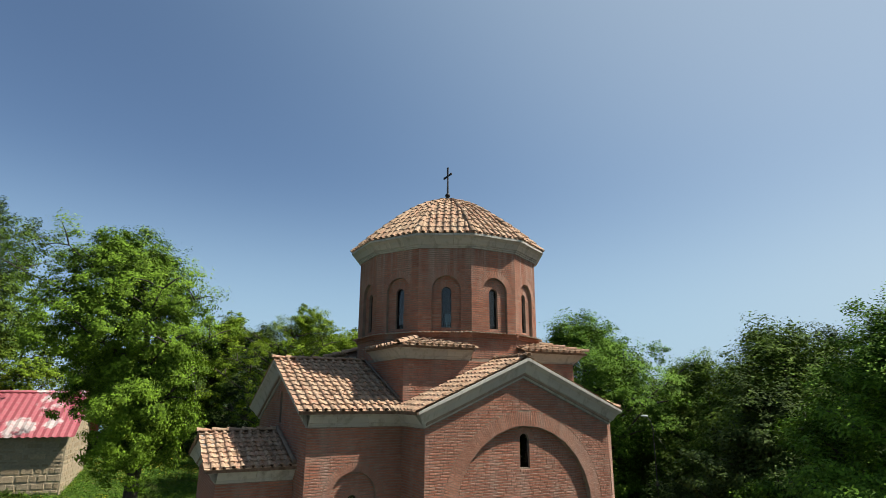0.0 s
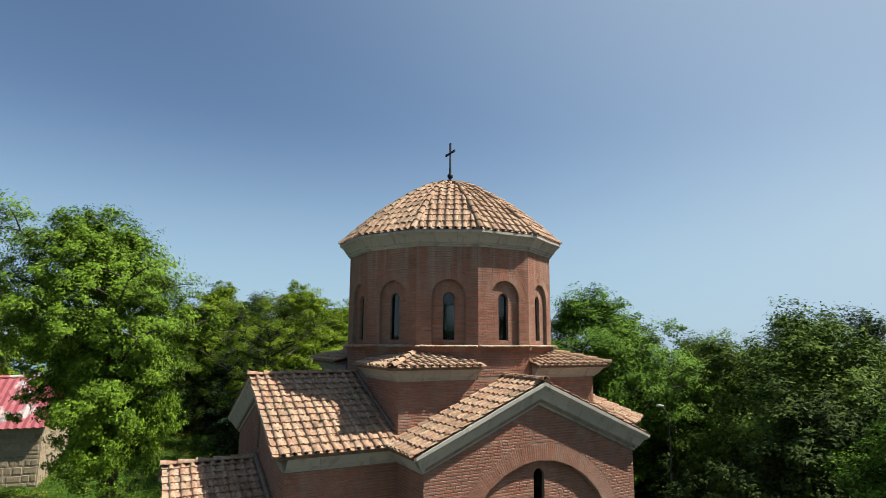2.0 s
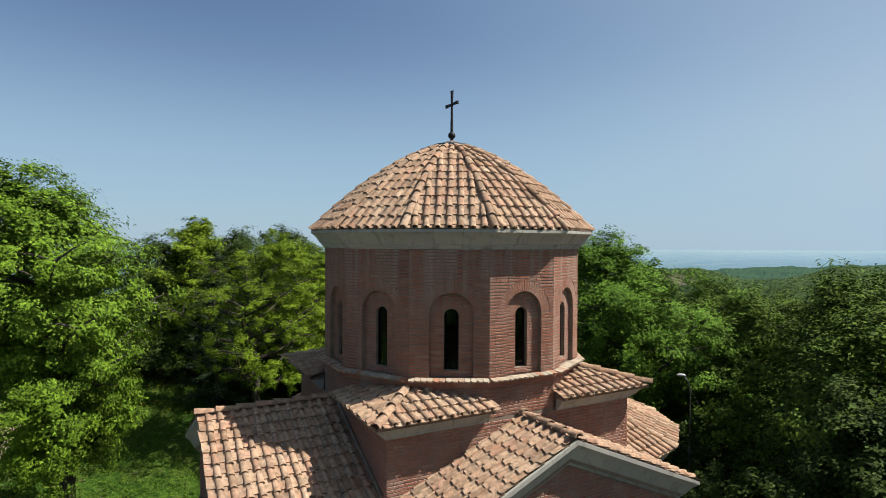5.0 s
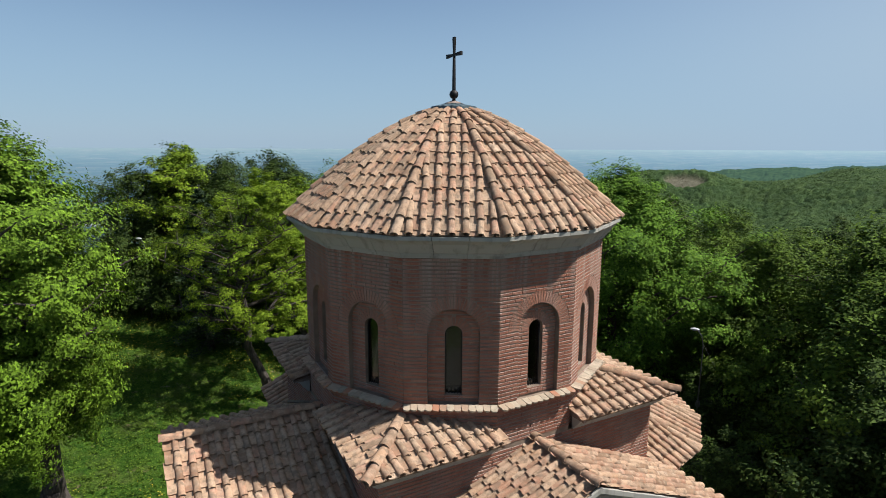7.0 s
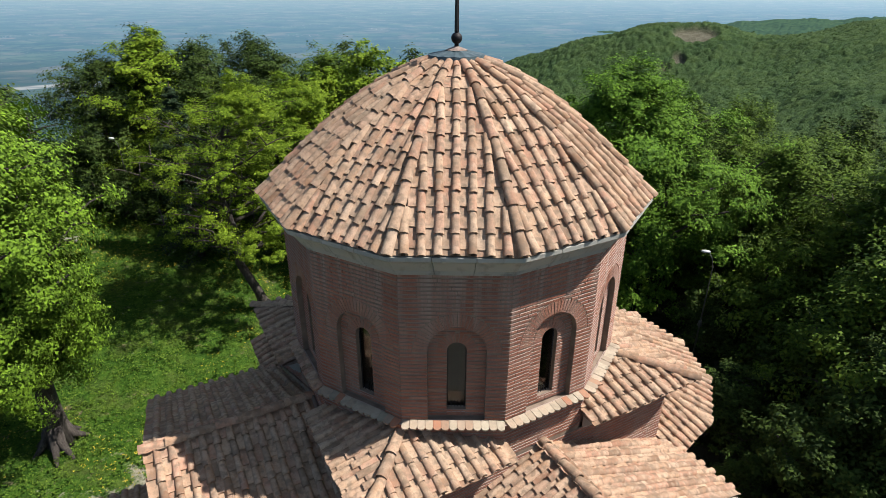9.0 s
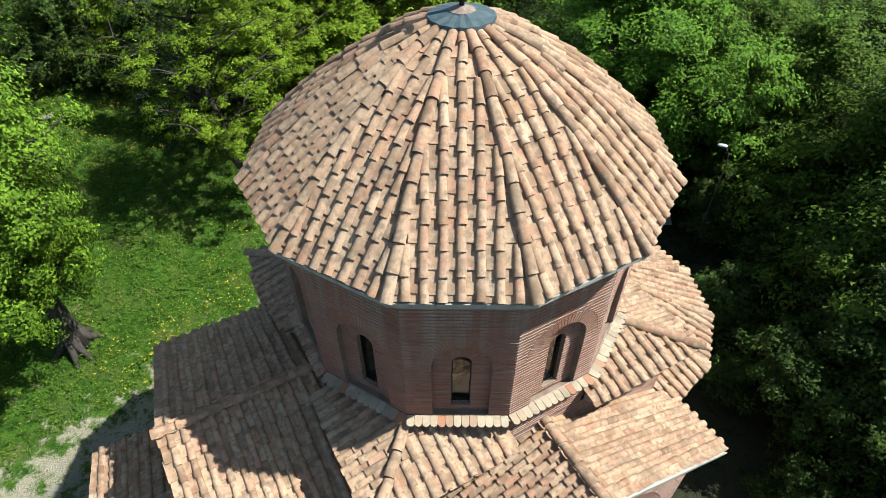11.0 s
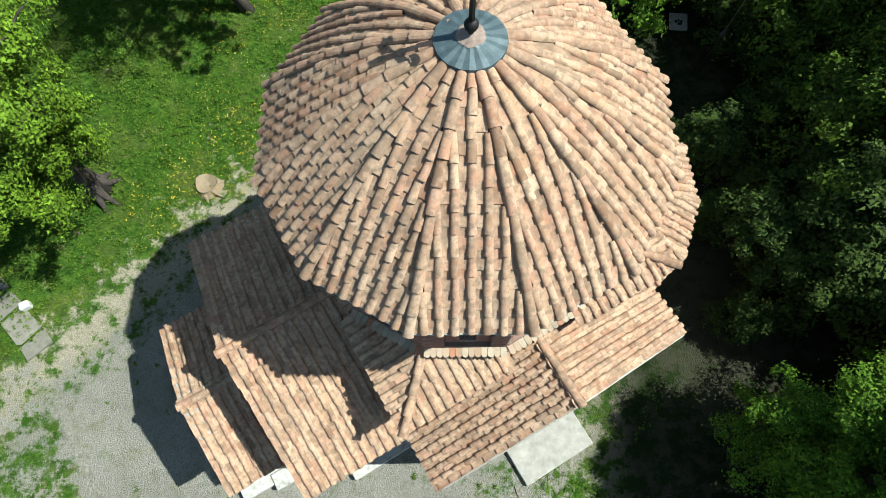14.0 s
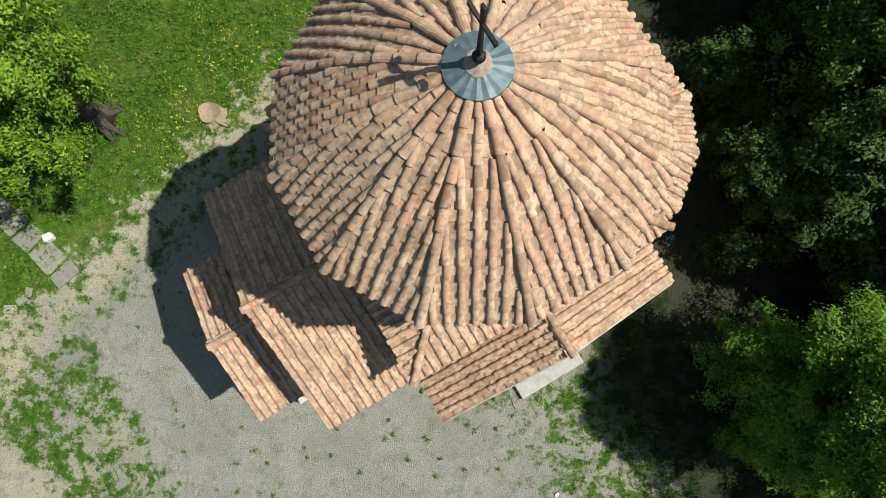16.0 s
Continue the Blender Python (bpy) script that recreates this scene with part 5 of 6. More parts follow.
def make_tree(label, leaf, height, radius, crown_from, blades, size, seed, lean=(0.0, 0.0), limbs=11, clumps=150, airy=0.0, spread=0.62, trunk_r=0.2, group="trees round the church", tri=False, shift=(0.0, 0.0), low=0.0, wiggle=0.12, roots=0, peak=0.72, outward=0.7):
    """A broad-leaved tree: a tapered trunk with limbs, and a crown of leaf clumps with gaps."""
    rnd, nr = random.Random(seed), np.random.default_rng(seed)
    tree = empty("tree", Matrix.Identity(4), label, "tree", group)
    bm = bmesh.new()
    top = height * 0.9
    spine = []
    for k in range(8):
        f = k / 7
        spine.append(Vector((lean[0] * f + shift[0] * f ** 2.5 + rnd.uniform(-wiggle, wiggle) * (f > 0), lean[1] * f + rnd.uniform(-0.12, 0.12) * (f > 0), -0.2 + (top + 0.2) * f)))
    tube(bm, spine, [trunk_r * (1.35 if k == 0 else 1 - 0.125 * k) for k in range(8)], 8)
    centres, spreads = [], []

    def girth(f):
        """The crown's half width at a share f of its height."""
        return radius * (math.sin(math.pi * min(max(f, 0.02), 1) ** peak) ** 0.62 if f < 1 else 0.05)
    for i in range(limbs):
        f = crown_from + (0.9 - crown_from) * (i + rnd.random() * 0.6) / limbs
        k = min(int(f / 0.9 * 7), 6)
        root = spine[k].lerp(spine[k + 1], f / 0.9 * 7 - k)
        ang = i * 2.399 + rnd.uniform(-0.4, 0.4)
        reach = girth((f - crown_from) / (1 - crown_from) + 0.12) * rnd.uniform(0.7, 1.02) * (0.82 if airy < 0.15 else 1.0)
        reach *= 1 + 0.8 * shift[0] / radius * math.cos(ang) * (1 if shift[0] < 0 else 0)
        if low and f < 0.55 and math.cos(ang) < 0.1:
            reach *= low
        lift = reach * rnd.uniform(0.25, 0.75) * (1.1 - f * 0.4)
        pts = [root]
        for q in (0.33, 0.66, 1.0):
            pts.append(root + Vector((math.cos(ang + 0.25 * q) * reach * q, math.sin(ang + 0.25 * q) * reach * q, lift * q ** 1.4 + rnd.uniform(-0.1, 0.1))))
        r0 = trunk_r * (1 - f) * 0.55 + 0.02
        tube(bm, pts, [r0, r0 * 0.72, r0 * 0.45, 0.012], 6)
        for q in (1, 2, 3):
            centres.append(pts[q]), spreads.append(spread * (0.9 + 0.4 * rnd.random()))
            if airy < 0.3:
                centres.append(pts[q] + Vector((0, 0, 0.4))), spreads.append(spread * 0.9)
            for side in (-1, 1):
                end = pts[q] + Vector((math.cos(ang + side * 1.0), math.sin(ang + side * 1.0), rnd.uniform(0.0, 0.7))) * reach * 0.34
                tube(bm, [pts[q], pts[q].lerp(end, 0.5) + Vector((0, 0, 0.06)), end], [r0 * 0.4, r0 * 0.26, 0.008], 5, False)
                centres.append(end), spreads.append(spread * (0.7 + 0.5 * rnd.random()))
    # the crown: rounded boughs round the trunk, leafy on their upper and outer sides
    lobes = []
    for i in range(max(9, clumps // 15)):
        f = (i + rnd.random()) / max(9, clumps // 15)
        a = i * 2.399 + rnd.uniform(-0.5, 0.5)
        g = girth(f) * rnd.uniform(0.42, 0.86) * (1 + 0.36 * noise.noise((math.cos(a) * 1.6 + seed * 3.1, math.sin(a) * 1.6, f * 3.2)))
        if low and f < 0.45 and math.cos(a) < 0.0:
            g *= low
        if airy and noise.noise((math.cos(a) * 2.1 + seed, math.sin(a) * 2.1, f * 4.0)) < airy - 0.5:
            continue
        size_of = radius * rnd.uniform(0.24, 0.40) * (1.12 - 0.45 * f)
        lobes.append((Vector((lean[0] * f + shift[0] * min(1.0, f * 1.8) + math.cos(a) * g, lean[1] * f + shift[1] + math.sin(a) * g, height * (crown_from + (0.97 - crown_from) * f) - size_of * 0.4)), size_of))
    weights = [q * q for _, q in lobes]
    for i in range(clumps):
        if i % 20 < 7:
            # twigs within, in the shade of the outer boughs
            f, a = rnd.random() ** 0.9, rnd.random() * 2 * math.pi
            g = girth(f) * math.sqrt(rnd.random()) * 0.8 * (low if low and f < 0.45 and math.cos(a) < 0.0 else 1.0)
            centres.append(Vector((lean[0] * f + shift[0] * min(1.0, f * 1.8) + math.cos(a) * g, lean[1] * f + shift[1] + math.sin(a) * g, height * (crown_from + (0.93 - crown_from) * f))))
            spreads.append(spread * rnd.uniform(0.7, 1.15))
            continue
        middle, size_of = rnd.choices(lobes, weights)[0]
        z, a = rnd.uniform(-0.45, 1.0), rnd.random() * 2 * math.pi
        side = math.sqrt(1 - z * z)
        out_ = rnd.uniform(0.72, 1.06) if rnd.random() < 0.92 else rnd.uniform(1.05, 1.35)
        centres.append(middle + Vector((math.cos(a) * side, math.sin(a) * side, z * 0.78)) * size_of * out_)
        spreads.append(spread * rnd.uniform(0.38, 0.85))
    for k in range(roots):
        a = k * 2 * math.pi / max(roots, 1) + rnd.uniform(-0.3, 0.3)
        reach = trunk_r * rnd.uniform(2.0, 3.2)
        tube(bm, [Vector((math.cos(a) * trunk_r * 0.5, math.sin(a) * trunk_r * 0.5, 0.75)), Vector((math.cos(a) * trunk_r * 1.15, math.sin(a) * trunk_r * 1.15, 0.28)), Vector((math.cos(a + 0.2) * reach, math.sin(a + 0.2) * reach, -0.02))],
             [trunk_r * 0.55, trunk_r * 0.42, trunk_r * 0.14], 7)
    if airy < 0.3:
        for p in spine[4:]:
            for k in range(5):
                centres.append(p + Vector((rnd.uniform(-0.7, 0.7), rnd.uniform(-0.7, 0.7), rnd.uniform(0.1, 0.9)))), spreads.append(spread * 0.8)
    part("trunk", bm, BARK, tree)
    middle = height * (crown_from + 0.38 * (1 - crown_from))
    v, q = leaves([tuple(c) for c in centres], spreads, blades, size, nr, 0.72, tri,
                  crown=((lean[0] * 0.5 + shift[0] * 0.9, lean[1] * 0.5 + shift[1], middle), (radius, radius, height - middle), outward))
    part("crown", quads_of("crown", v, q), leaf, tree)
    return tree


def make_fir(label, height, radius, seed):
    rnd, nr = random.Random(seed), np.random.default_rng(seed)
    tree = empty("tree", Matrix.Identity(4), label, "tree", "trees round the church")
    bm = bmesh.new()
    tube(bm, [(0, 0, -0.2), (0.03, 0, height * 0.5), (0, 0.02, height)], [0.2, 0.11, 0.015], 7)
    centres, spreads = [], []
    for i in range(70):
        f = 0.08 + 0.9 * i / 70
        a, reach = i * 2.399, radius * (1 - f) ** 0.85 * rnd.uniform(0.75, 1.1) + 0.1
        end = Vector((math.cos(a) * reach, math.sin(a) * reach, height * f - reach * 0.25))
        tube(bm, [(0, 0, height * f), tuple(end)], [0.03, 0.006], 4, False)
        for q in (0.35, 0.6, 0.8, 1.0):
            centres.append(tuple(Vector((0, 0, height * f)).lerp(end, q))), spreads.append(0.16 + 0.26 * (1 - f))
    part("trunk", bm, BARK, tree)
    v, q = leaves(centres, spreads, 16000, 0.12, nr, 0.5, True)
    part("crown", quads_of("crown", v, q), LEAF_FIR, tree)
    return tree


def stand(tree, x, y, turn=0.0, size=1.0, copy=True):
    m = pose(x, y, float(rise(x, y)) - 0.05, 0, 0, turn)
    if copy:
        ob = copy_thing(tree, m)
    else:
        ob = tree
        ob.matrix_basis = m
    ob.scale = (size, size, size)
    return ob


lawn_tree = make_tree("tall olive-green broad-leaved tree on the lawn", LEAF_FRESH, 10.5, 3.2, 0.25, 210000, 0.078, 3, (0.4, 0.1), 26, 600, 0.24, 0.44, 0.27, shift=(-1.25, -0.6), low=0.32, tri=True, roots=7, peak=1.15, outward=1.2)
stand(lawn_tree, -9.85, 19.1, 15, 0.97, False)
edge_tree = make_tree("large green tree reaching over the stone house", LEAF_MID, 11.4, 4.0, 0.46, 110000, 0.095, 8, (0.6, 0.0), 17, 620, 0.0, 0.55, 0.3, tri=True)
stand(edge_tree, -18.9, 20.4, 40, 0.97, False)
leaning = make_tree("leaning fresh-green tree with bare dark limbs behind the church", LEAF_YELLOW, 9.7, 3.1, 0.28, 68000, 0.068, 21, (-3.4, 0.2), 34, 190, 0.50, 0.28, 0.20, tri=True, shift=(3.0, 0.0), wiggle=0.3)
stand(leaning, -6.0, 25.2, 0, 0.88, False)
fir = make_fir("dark drooping fir at the wood's edge", 8.6, 1.9, 5)
stand(fir, -9.6, 28.6, 0, 0.80, False)
near_wood = make_tree("dense bright-green tree beside the church", LEAF_BRIGHT, 6.8, 2.8, 0.12, 170000, 0.062, 31, (0.2, -0.1), 14, 560, 0.08, 0.42, 0.2, tri=True)
stand(near_wood, 8.3, 10.75, 0, 0.98, False)
dark_wood = make_tree("dense dark-green tree beside the church", LEAF_DEEP, 6.8, 3.0, 0.1, 46000, 0.115, 35, (0.2, -0.1), 12, 420, 0.08, 0.5, 0.2, tri=True)
stand(dark_wood, 9.2, 16.2, 120, 0.80, False)
wood_a = make_tree("dense deep-green tree of the surrounding wood", LEAF_DEEP, 8.6, 3.7, 0.12, 46000, 0.118, 41, (0.2, 0.2), 10, 340, 0.12, 0.62, 0.2, tri=True)
stand(wood_a, 15.6, 22.6, 80, 0.9, False)
wood_b = make_tree("mid-green round tree of the surrounding wood", LEAF_MID, 8.8, 4.0, 0.1, 50000, 0.118, 52, (0.0, 0.3), 10, 380, 0.10, 0.65, 0.2, tri=True)
stand(wood_b, 13.4, 31.9, 0, 0.8, False)
round_tree = make_tree("large round bright-green tree beyond the apse", LEAF_BRIGHT, 8.9, 5.1, 0.08, 180000, 0.098, 57, (0.1, 0.2), 14, 900, 0.0, 0.58, 0.26, tri=True)
stand(round_tree, 6.8, 27.9, 0, 1.0, False)
wood_c = make_tree("fresh-green tree of the surrounding wood", LEAF_YELLOW, 8.8, 2.9, 0.18, 30000, 0.13, 63, (0.3, 0.0), 13, 250, 0.32, 0.46, 0.2, tri=True)
stand(wood_c, -3.0, 31.5, 0, 1.0, False)
shrub = make_tree("low dark-green shrub in the shade of the wood", LEAF_DEEP, 1.9, 1.15, 0.05, 7000, 0.075, 71, (0.1, 0.0), 7, 60, 0.2, 0.26, 0.05, "shrubs under the trees", True)
stand(shrub, 7.3, 19.4, 0, 1.0, False)
for x, y, turn, size in ((8.4, 18.3, 70, 0.8), (9.4, 20.6, 140, 1.1), (7.0, 17.4, 210, 0.6), (8.9, 23.6, 300, 1.0), (7.4, 14.6, 30, 0.7), (6.9, 9.6, 100, 0.55), (10.4, 22.2, 20, 1.2), (-13.6, 31.0, 15, 1.2), (-11.6, 31.2, 90, 1.35), (-9.3, 31.2, 160, 1.2), (-15.6, 30.6, 240, 1.3), (-7.4, 31.0, 310, 1.1)):
    stand(shrub, x, y, turn, size)
plain_tree = make_tree("green tree of the wood to the south", LEAF_DEEP, 8.6, 3.5, 0.12, 15000, 0.19, 44, (0.2, 0.2), 6, 150, 0.2, 0.6, 0.2, tri=True)
stand(plain_tree, -24.0, -9.0, 0, 1.1, False)
kinds = {"d": dark_wood, "s": plain_tree, "a": wood_a, "b": wood_b, "c": wood_c}
# the trees round the church: kind, place, turn and size
WOOD_EAST = (
    ("d", 11.9, 14.7, 220, 0.98), ("b", 11.8, 25.4, 60, 0.78), ("b", 9.5, 29.8, 25, 0.86), ("b", 14.2, 27.2, 140, 0.76), ("b", 10.9, 18.4, 300, 0.82),
    ("b", 14.6, 16.6, 200, 0.86), ("a", 14.2, 11.2, 130, 0.84), ("b", 12.4, 21.2, 0, 0.90), ("b", 18.6, 19.6, 20, 0.92), ("s", 18.0, 13.6, 250, 0.94),
    ("b", 19.6, 26.6, 170, 0.74),
)
WOOD_SLOPE = (
    ("b", 12.4, 29.4, 330, 0.66), ("s", 16.0, 30.6, 210, 0.70), ("s", 22.5, 23.0, 100, 0.72), ("a", 12.2, 7.6, 290, 0.66), ("s", 15.8, 5.6, 45, 0.7),
    ("d", 11.2, 7.4, 70, 0.82), ("s", 24.0, 16.0, 10, 0.86), ("s", 23.5, 31.0, 95, 0.75), ("s", 9.2, 34.5, 140, 0.72), ("s", 12.8, 35.4, 15, 0.68),
    ("s", 20.5, 34.5, 250, 0.7),
)
WOOD_NORTH = (
    ("b", 3.6, 33.6, 75, 0.80), ("c", 0.4, 33.0, 160, 0.84), ("s", -1.2, 36.0, 35, 0.86), ("c", -4.6, 30.6, 100, 0.88), ("a", -11.0, 34.6, 260, 0.84),
    ("a", -7.4, 33.4, 40, 0.86), ("a", -13.0, 35.0, 75, 0.88), ("a", -8.8, 36.2, 160, 0.86), ("b", -5.4, 35.2, 310, 0.84), ("a", -9.8, 31.8, 10, 0.74), ("c", -12.4, 33.2, 120, 0.90), ("a", -14.6, 33.0, 200, 0.79), ("s", -14.4, 35.4, 310, 0.72),
    ("s", -18.2, 31.0, 20, 0.62), ("s", -21.0, 34.0, 145, 0.7), ("s", -24.5, 29.6, 220, 0.9), ("s", -24.0, 24.5, 275, 0.95),
    ("s", -28.5, 33.0, 0, 0.9), ("s", -4.4, 37.0, 230, 0.84), ("c", -20.5, 27.6, 330, 0.8), ("s", -28.0, 16.0, 190, 1.0), ("c", -2.6, 28.6, 200, 0.66),
)
WOOD_SOUTH = (
    ("s", -17.0, -12.0, 50, 1.0), ("s", -9.5, -13.5, 110, 1.05), ("s", -2.0, -14.5, 200, 1.0), ("s", 5.0, -13.5, 260, 1.05),
    ("s", 12.0, -11.5, 310, 1.1), ("s", 19.0, -6.0, 20, 1.1), ("s", 21.0, 3.0, 77, 0.9),
)
for x, y, turn, size in ((-5.3, 28.9, 25, 0.80),):
    stand(leaning, x, y, turn, size)
for wood_part in (WOOD_EAST, WOOD_SLOPE, WOOD_NORTH, WOOD_SOUTH):
    for k, x, y, turn, size in wood_part:
        stand(kinds[k], x, y, turn, size)

# ---- the wooded hills beyond ----
wr = np.random.default_rng(77)
HASH = wr.random((64, 64, 4))


def canopy_height(x, y, cell):
    """Rounded tree tops side by side: how high each stands at a place, and which tree it is."""
    best, tone = np.zeros_like(x), np.zeros_like(x)
    cx, cy = np.floor(x / cell).astype(int), np.floor(y / cell).astype(int)
    for i in (-1, 0, 1):
        for j in (-1, 0, 1):
            h = HASH[(cx + i) % 64, (cy + j) % 64]
            reach = cell * (0.62 + 0.38 * h[..., 2])
            away = np.hypot(x - (cx + i + h[..., 0]) * cell, y - (cy + j + h[..., 1]) * cell) / reach
            top = reach * 0.95 * np.sqrt(np.clip(1 - away ** 2, 0, None)) + h[..., 3] * 0.35 * cell * (away < 1)
            tone = np.where(top > best, h[..., 3] * 0.6 + h[..., 2] * 0.4, tone)
            best = np.maximum(best, top)
    return best, tone


def bare_ground(x, y):
    field = np.clip(2.2 - 2 * (((x - 346 + 0.25 * (y - 795)) / 27) ** 2 + ((y - 795) / 24) ** 2), 0, 1)
    scar = np.clip(2.2 - 2 * (((x - 311) / 8) ** 2 + ((y - 748) / 13) ** 2), 0, 1)
    scar = np.maximum(scar, np.clip(2.0 - 2 * (((x - 287) / 9) ** 2 + ((y - 736) / 11) ** 2), 0, 1) * (np.sin(x * 1.1) * np.sin(y * 0.7) > -0.4))
    track = np.clip(1.6 - np.abs(y - 829 + 0.3 * (x - 218) - 5 * np.sin(x * 0.11)) / 1.6, 0, 1) * (x > 205) * (x < 262) * (np.sin(x * 0.35) > -0.55)
    scar = np.maximum(scar, track)
    return np.maximum(field, scar)


rows_ = np.concatenate([np.linspace(80, 250, 40, False), np.linspace(250, 1150, 300)])
az_, far__ = np.meshgrid(np.radians(np.linspace(4, 45, 390)), rows_)
wx, wy = np.sin(az_) * far__, np.cos(az_) * far__ + 5
tree_top, tone = canopy_height(wx, wy, 6.0)
bare_ = bare_ground(wx, wy)
rim = np.clip((np.degrees(az_) - 4) / 2, 0, 1) * np.clip((45 - np.degrees(az_)) / 2, 0, 1) * np.clip((far__ - 80) / 40, 0, 1)
wz = rise(wx, wy) + (2.5 + tree_top) * (1 - bare_) * rim + 0.6 * rim - 0.4 * (1 - rim)
n_ = wx.shape
idx = np.arange(n_[0] * n_[1]).reshape(n_)
canopy = part("far_wood", quads_of("far_wood", np.stack([wx.ravel(), wy.ravel(), wz.ravel()], 1),
              np.stack([idx[:-1, :-1].ravel(), idx[:-1, 1:].ravel(), idx[1:, 1:].ravel(), idx[1:, :-1].ravel()], 1)), CANOPY)
canopy.data.polygons.foreach_set("use_smooth", [True] * len(canopy.data.polygons))
for name, values in (("shade_of_tree", tone), ("bare", bare_)):
    canopy.data.attributes.new(name, "FLOAT", "POINT").data.foreach_set("value", values.ravel().astype(np.float32))
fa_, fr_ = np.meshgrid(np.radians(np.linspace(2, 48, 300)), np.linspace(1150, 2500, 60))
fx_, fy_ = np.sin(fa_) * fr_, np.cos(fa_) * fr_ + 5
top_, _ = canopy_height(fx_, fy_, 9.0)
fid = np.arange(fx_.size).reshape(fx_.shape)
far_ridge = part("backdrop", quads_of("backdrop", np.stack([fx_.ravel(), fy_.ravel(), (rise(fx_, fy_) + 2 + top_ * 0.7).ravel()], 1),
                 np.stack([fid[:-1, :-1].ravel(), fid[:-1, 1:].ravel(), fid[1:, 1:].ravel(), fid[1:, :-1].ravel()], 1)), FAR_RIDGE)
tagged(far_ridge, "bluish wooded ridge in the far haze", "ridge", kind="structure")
tagged(canopy, "dense green wood covering the distant hills", "wood", kind="stuff")
# boughs that roughen the nearer tops
pick_ = wr.choice(wx.size, 30000, p=(wy > 120).ravel() * (1 - bare_.ravel()) / ((wy > 120).ravel() * (1 - bare_.ravel())).sum())
size_ = 0.6 + 0.0016 * far__.ravel()[pick_]
v, q = leaves(np.stack([wx.ravel()[pick_], wy.ravel()[pick_], wz.ravel()[pick_] + 0.2], 1), size_, 36000, 1.0, wr, 0.6, True, 3)
mid_ = v.reshape(-1, 3, 3).mean(1, keepdims=True)
v = (mid_ + (v.reshape(-1, 3, 3) - mid_) * (0.5 + 0.0016 * np.hypot(mid_[:, :, :1], mid_[:, :, 1:2]))).reshape(-1, 3)
tagged(part("far_boughs", quads_of("far_boughs", v, q), FAR_WOODS), "leafy boughs of the distant wood", "wood", kind="stuff")

# ---- the stone house with the red roof ----
house = empty("house", pose(-14.3, 22.6, float(rise(-14.3, 22.6)) - 0.1, 0, 0, 20), "small rubble-stone house with a faded red sheet roof", "house")
HL, HD, HH = 7.5, 3.6, 2.35                   # runs to -x, back to +y
bm = bmesh.new()
for lo, hi in (((-HL, 0, 0), (0, 0.4, HH)), ((-0.4, 0.4, 0), (0, HD, HH)), ((-HL, HD - 0.4, 0), (-0.4, HD, HH)), ((-HL, 0.4, 0), (-HL + 0.4, HD - 0.4, HH))):
    box(bm, lo, hi)
for x in (-0.4, -HL):
    vs = [bm.verts.new((x + d, y, z)) for d in (0.0, 0.4) for y, z in ((0.0, HH), (HD, HH), (HD / 2, HH + 1.35))]
    for f in ((0, 1, 2), (3, 5, 4), (0, 2, 5, 3), (1, 4, 5, 2)):
        bm.faces.new([vs[i] for i in f])
bmesh.ops.recalc_face_normals(bm, faces=bm.faces)
house_wall = part("wall", bm, HOUSE_MORTAR, house)
hr = random.Random(4)


def rubble(face, along, high, top):
    z = 0.02
    while z < high:
        h = hr.uniform(0.10, 0.30)
        s = 0.02
        while s < along - 0.05:
            w = min(hr.uniform(0.18, 0.62), along - s)
            if along - s - w < 0.12:
                w = along - s
            if z + h < top(s + w / 2) + 0.08 and w > 0.06:
                d = hr.uniform(0.008, 0.022)
                g = 0.016
                corners = [(s + g + hr.uniform(0, 0.03), z + g + hr.uniform(0, 0.02)), (s + w - g - hr.uniform(0, 0.03), z + g + hr.uniform(0, 0.02)),
                           (s + w - g - hr.uniform(0, 0.03), z + h - g - hr.uniform(0, 0.03)), (s + g + hr.uniform(0, 0.03), z + h - g - hr.uniform(0, 0.03))]
                cx_, cz_ = s + w / 2, z + h / 2
                vs = [face(a, b, -0.01) for a, b in corners] + [face(cx_ + (a - cx_) * 0.93, cz_ + (b - cz_) * 0.90, d) for a, b in corners]
                part("stone", mesh_of("stone", vs, [(4, 5, 6, 7), (0, 1, 5, 4), (1, 2, 6, 5), (2, 3, 7, 6), (3, 0, 4, 7)]), RUBBLE_ONE, house_wall)
            s += w
        z += h


RUBBLE_ONE, t_, b_ = material("rubble_stone_piece", 0.92)
c_ = ramp(t_, chance(t_, False), (0.0, (0.40, 0.31, 0.19)), (0.4, (0.53, 0.42, 0.27)), (0.7, (0.48, 0.40, 0.28)), (1.0, (0.64, 0.50, 0.33)))
paint(t_, b_, blend(t_, ramp(t_, cloud(t_, 12, 6), (0.4, 0.0), (0.75, 0.6)), c_, (0.30, 0.26, 0.19)))
relief(t_, b_, cloud(t_, 25, 5), 0.7, 0.02)
rubble(lambda s, z, d: (-s, -d, z), 4.2, HH, lambda s: HH)
rubble(lambda s, z, d: (d, s, z), HD, HH + 1.35, lambda s: HH + 1.35 * (1 - abs(s - HD / 2) / (HD / 2)))
bm = bmesh.new()
box(bm, (-3.05, -0.05, 1.05), (-2.2, 0.02, 1.95))
part("window", bm, IRON, house, "dark window opening")
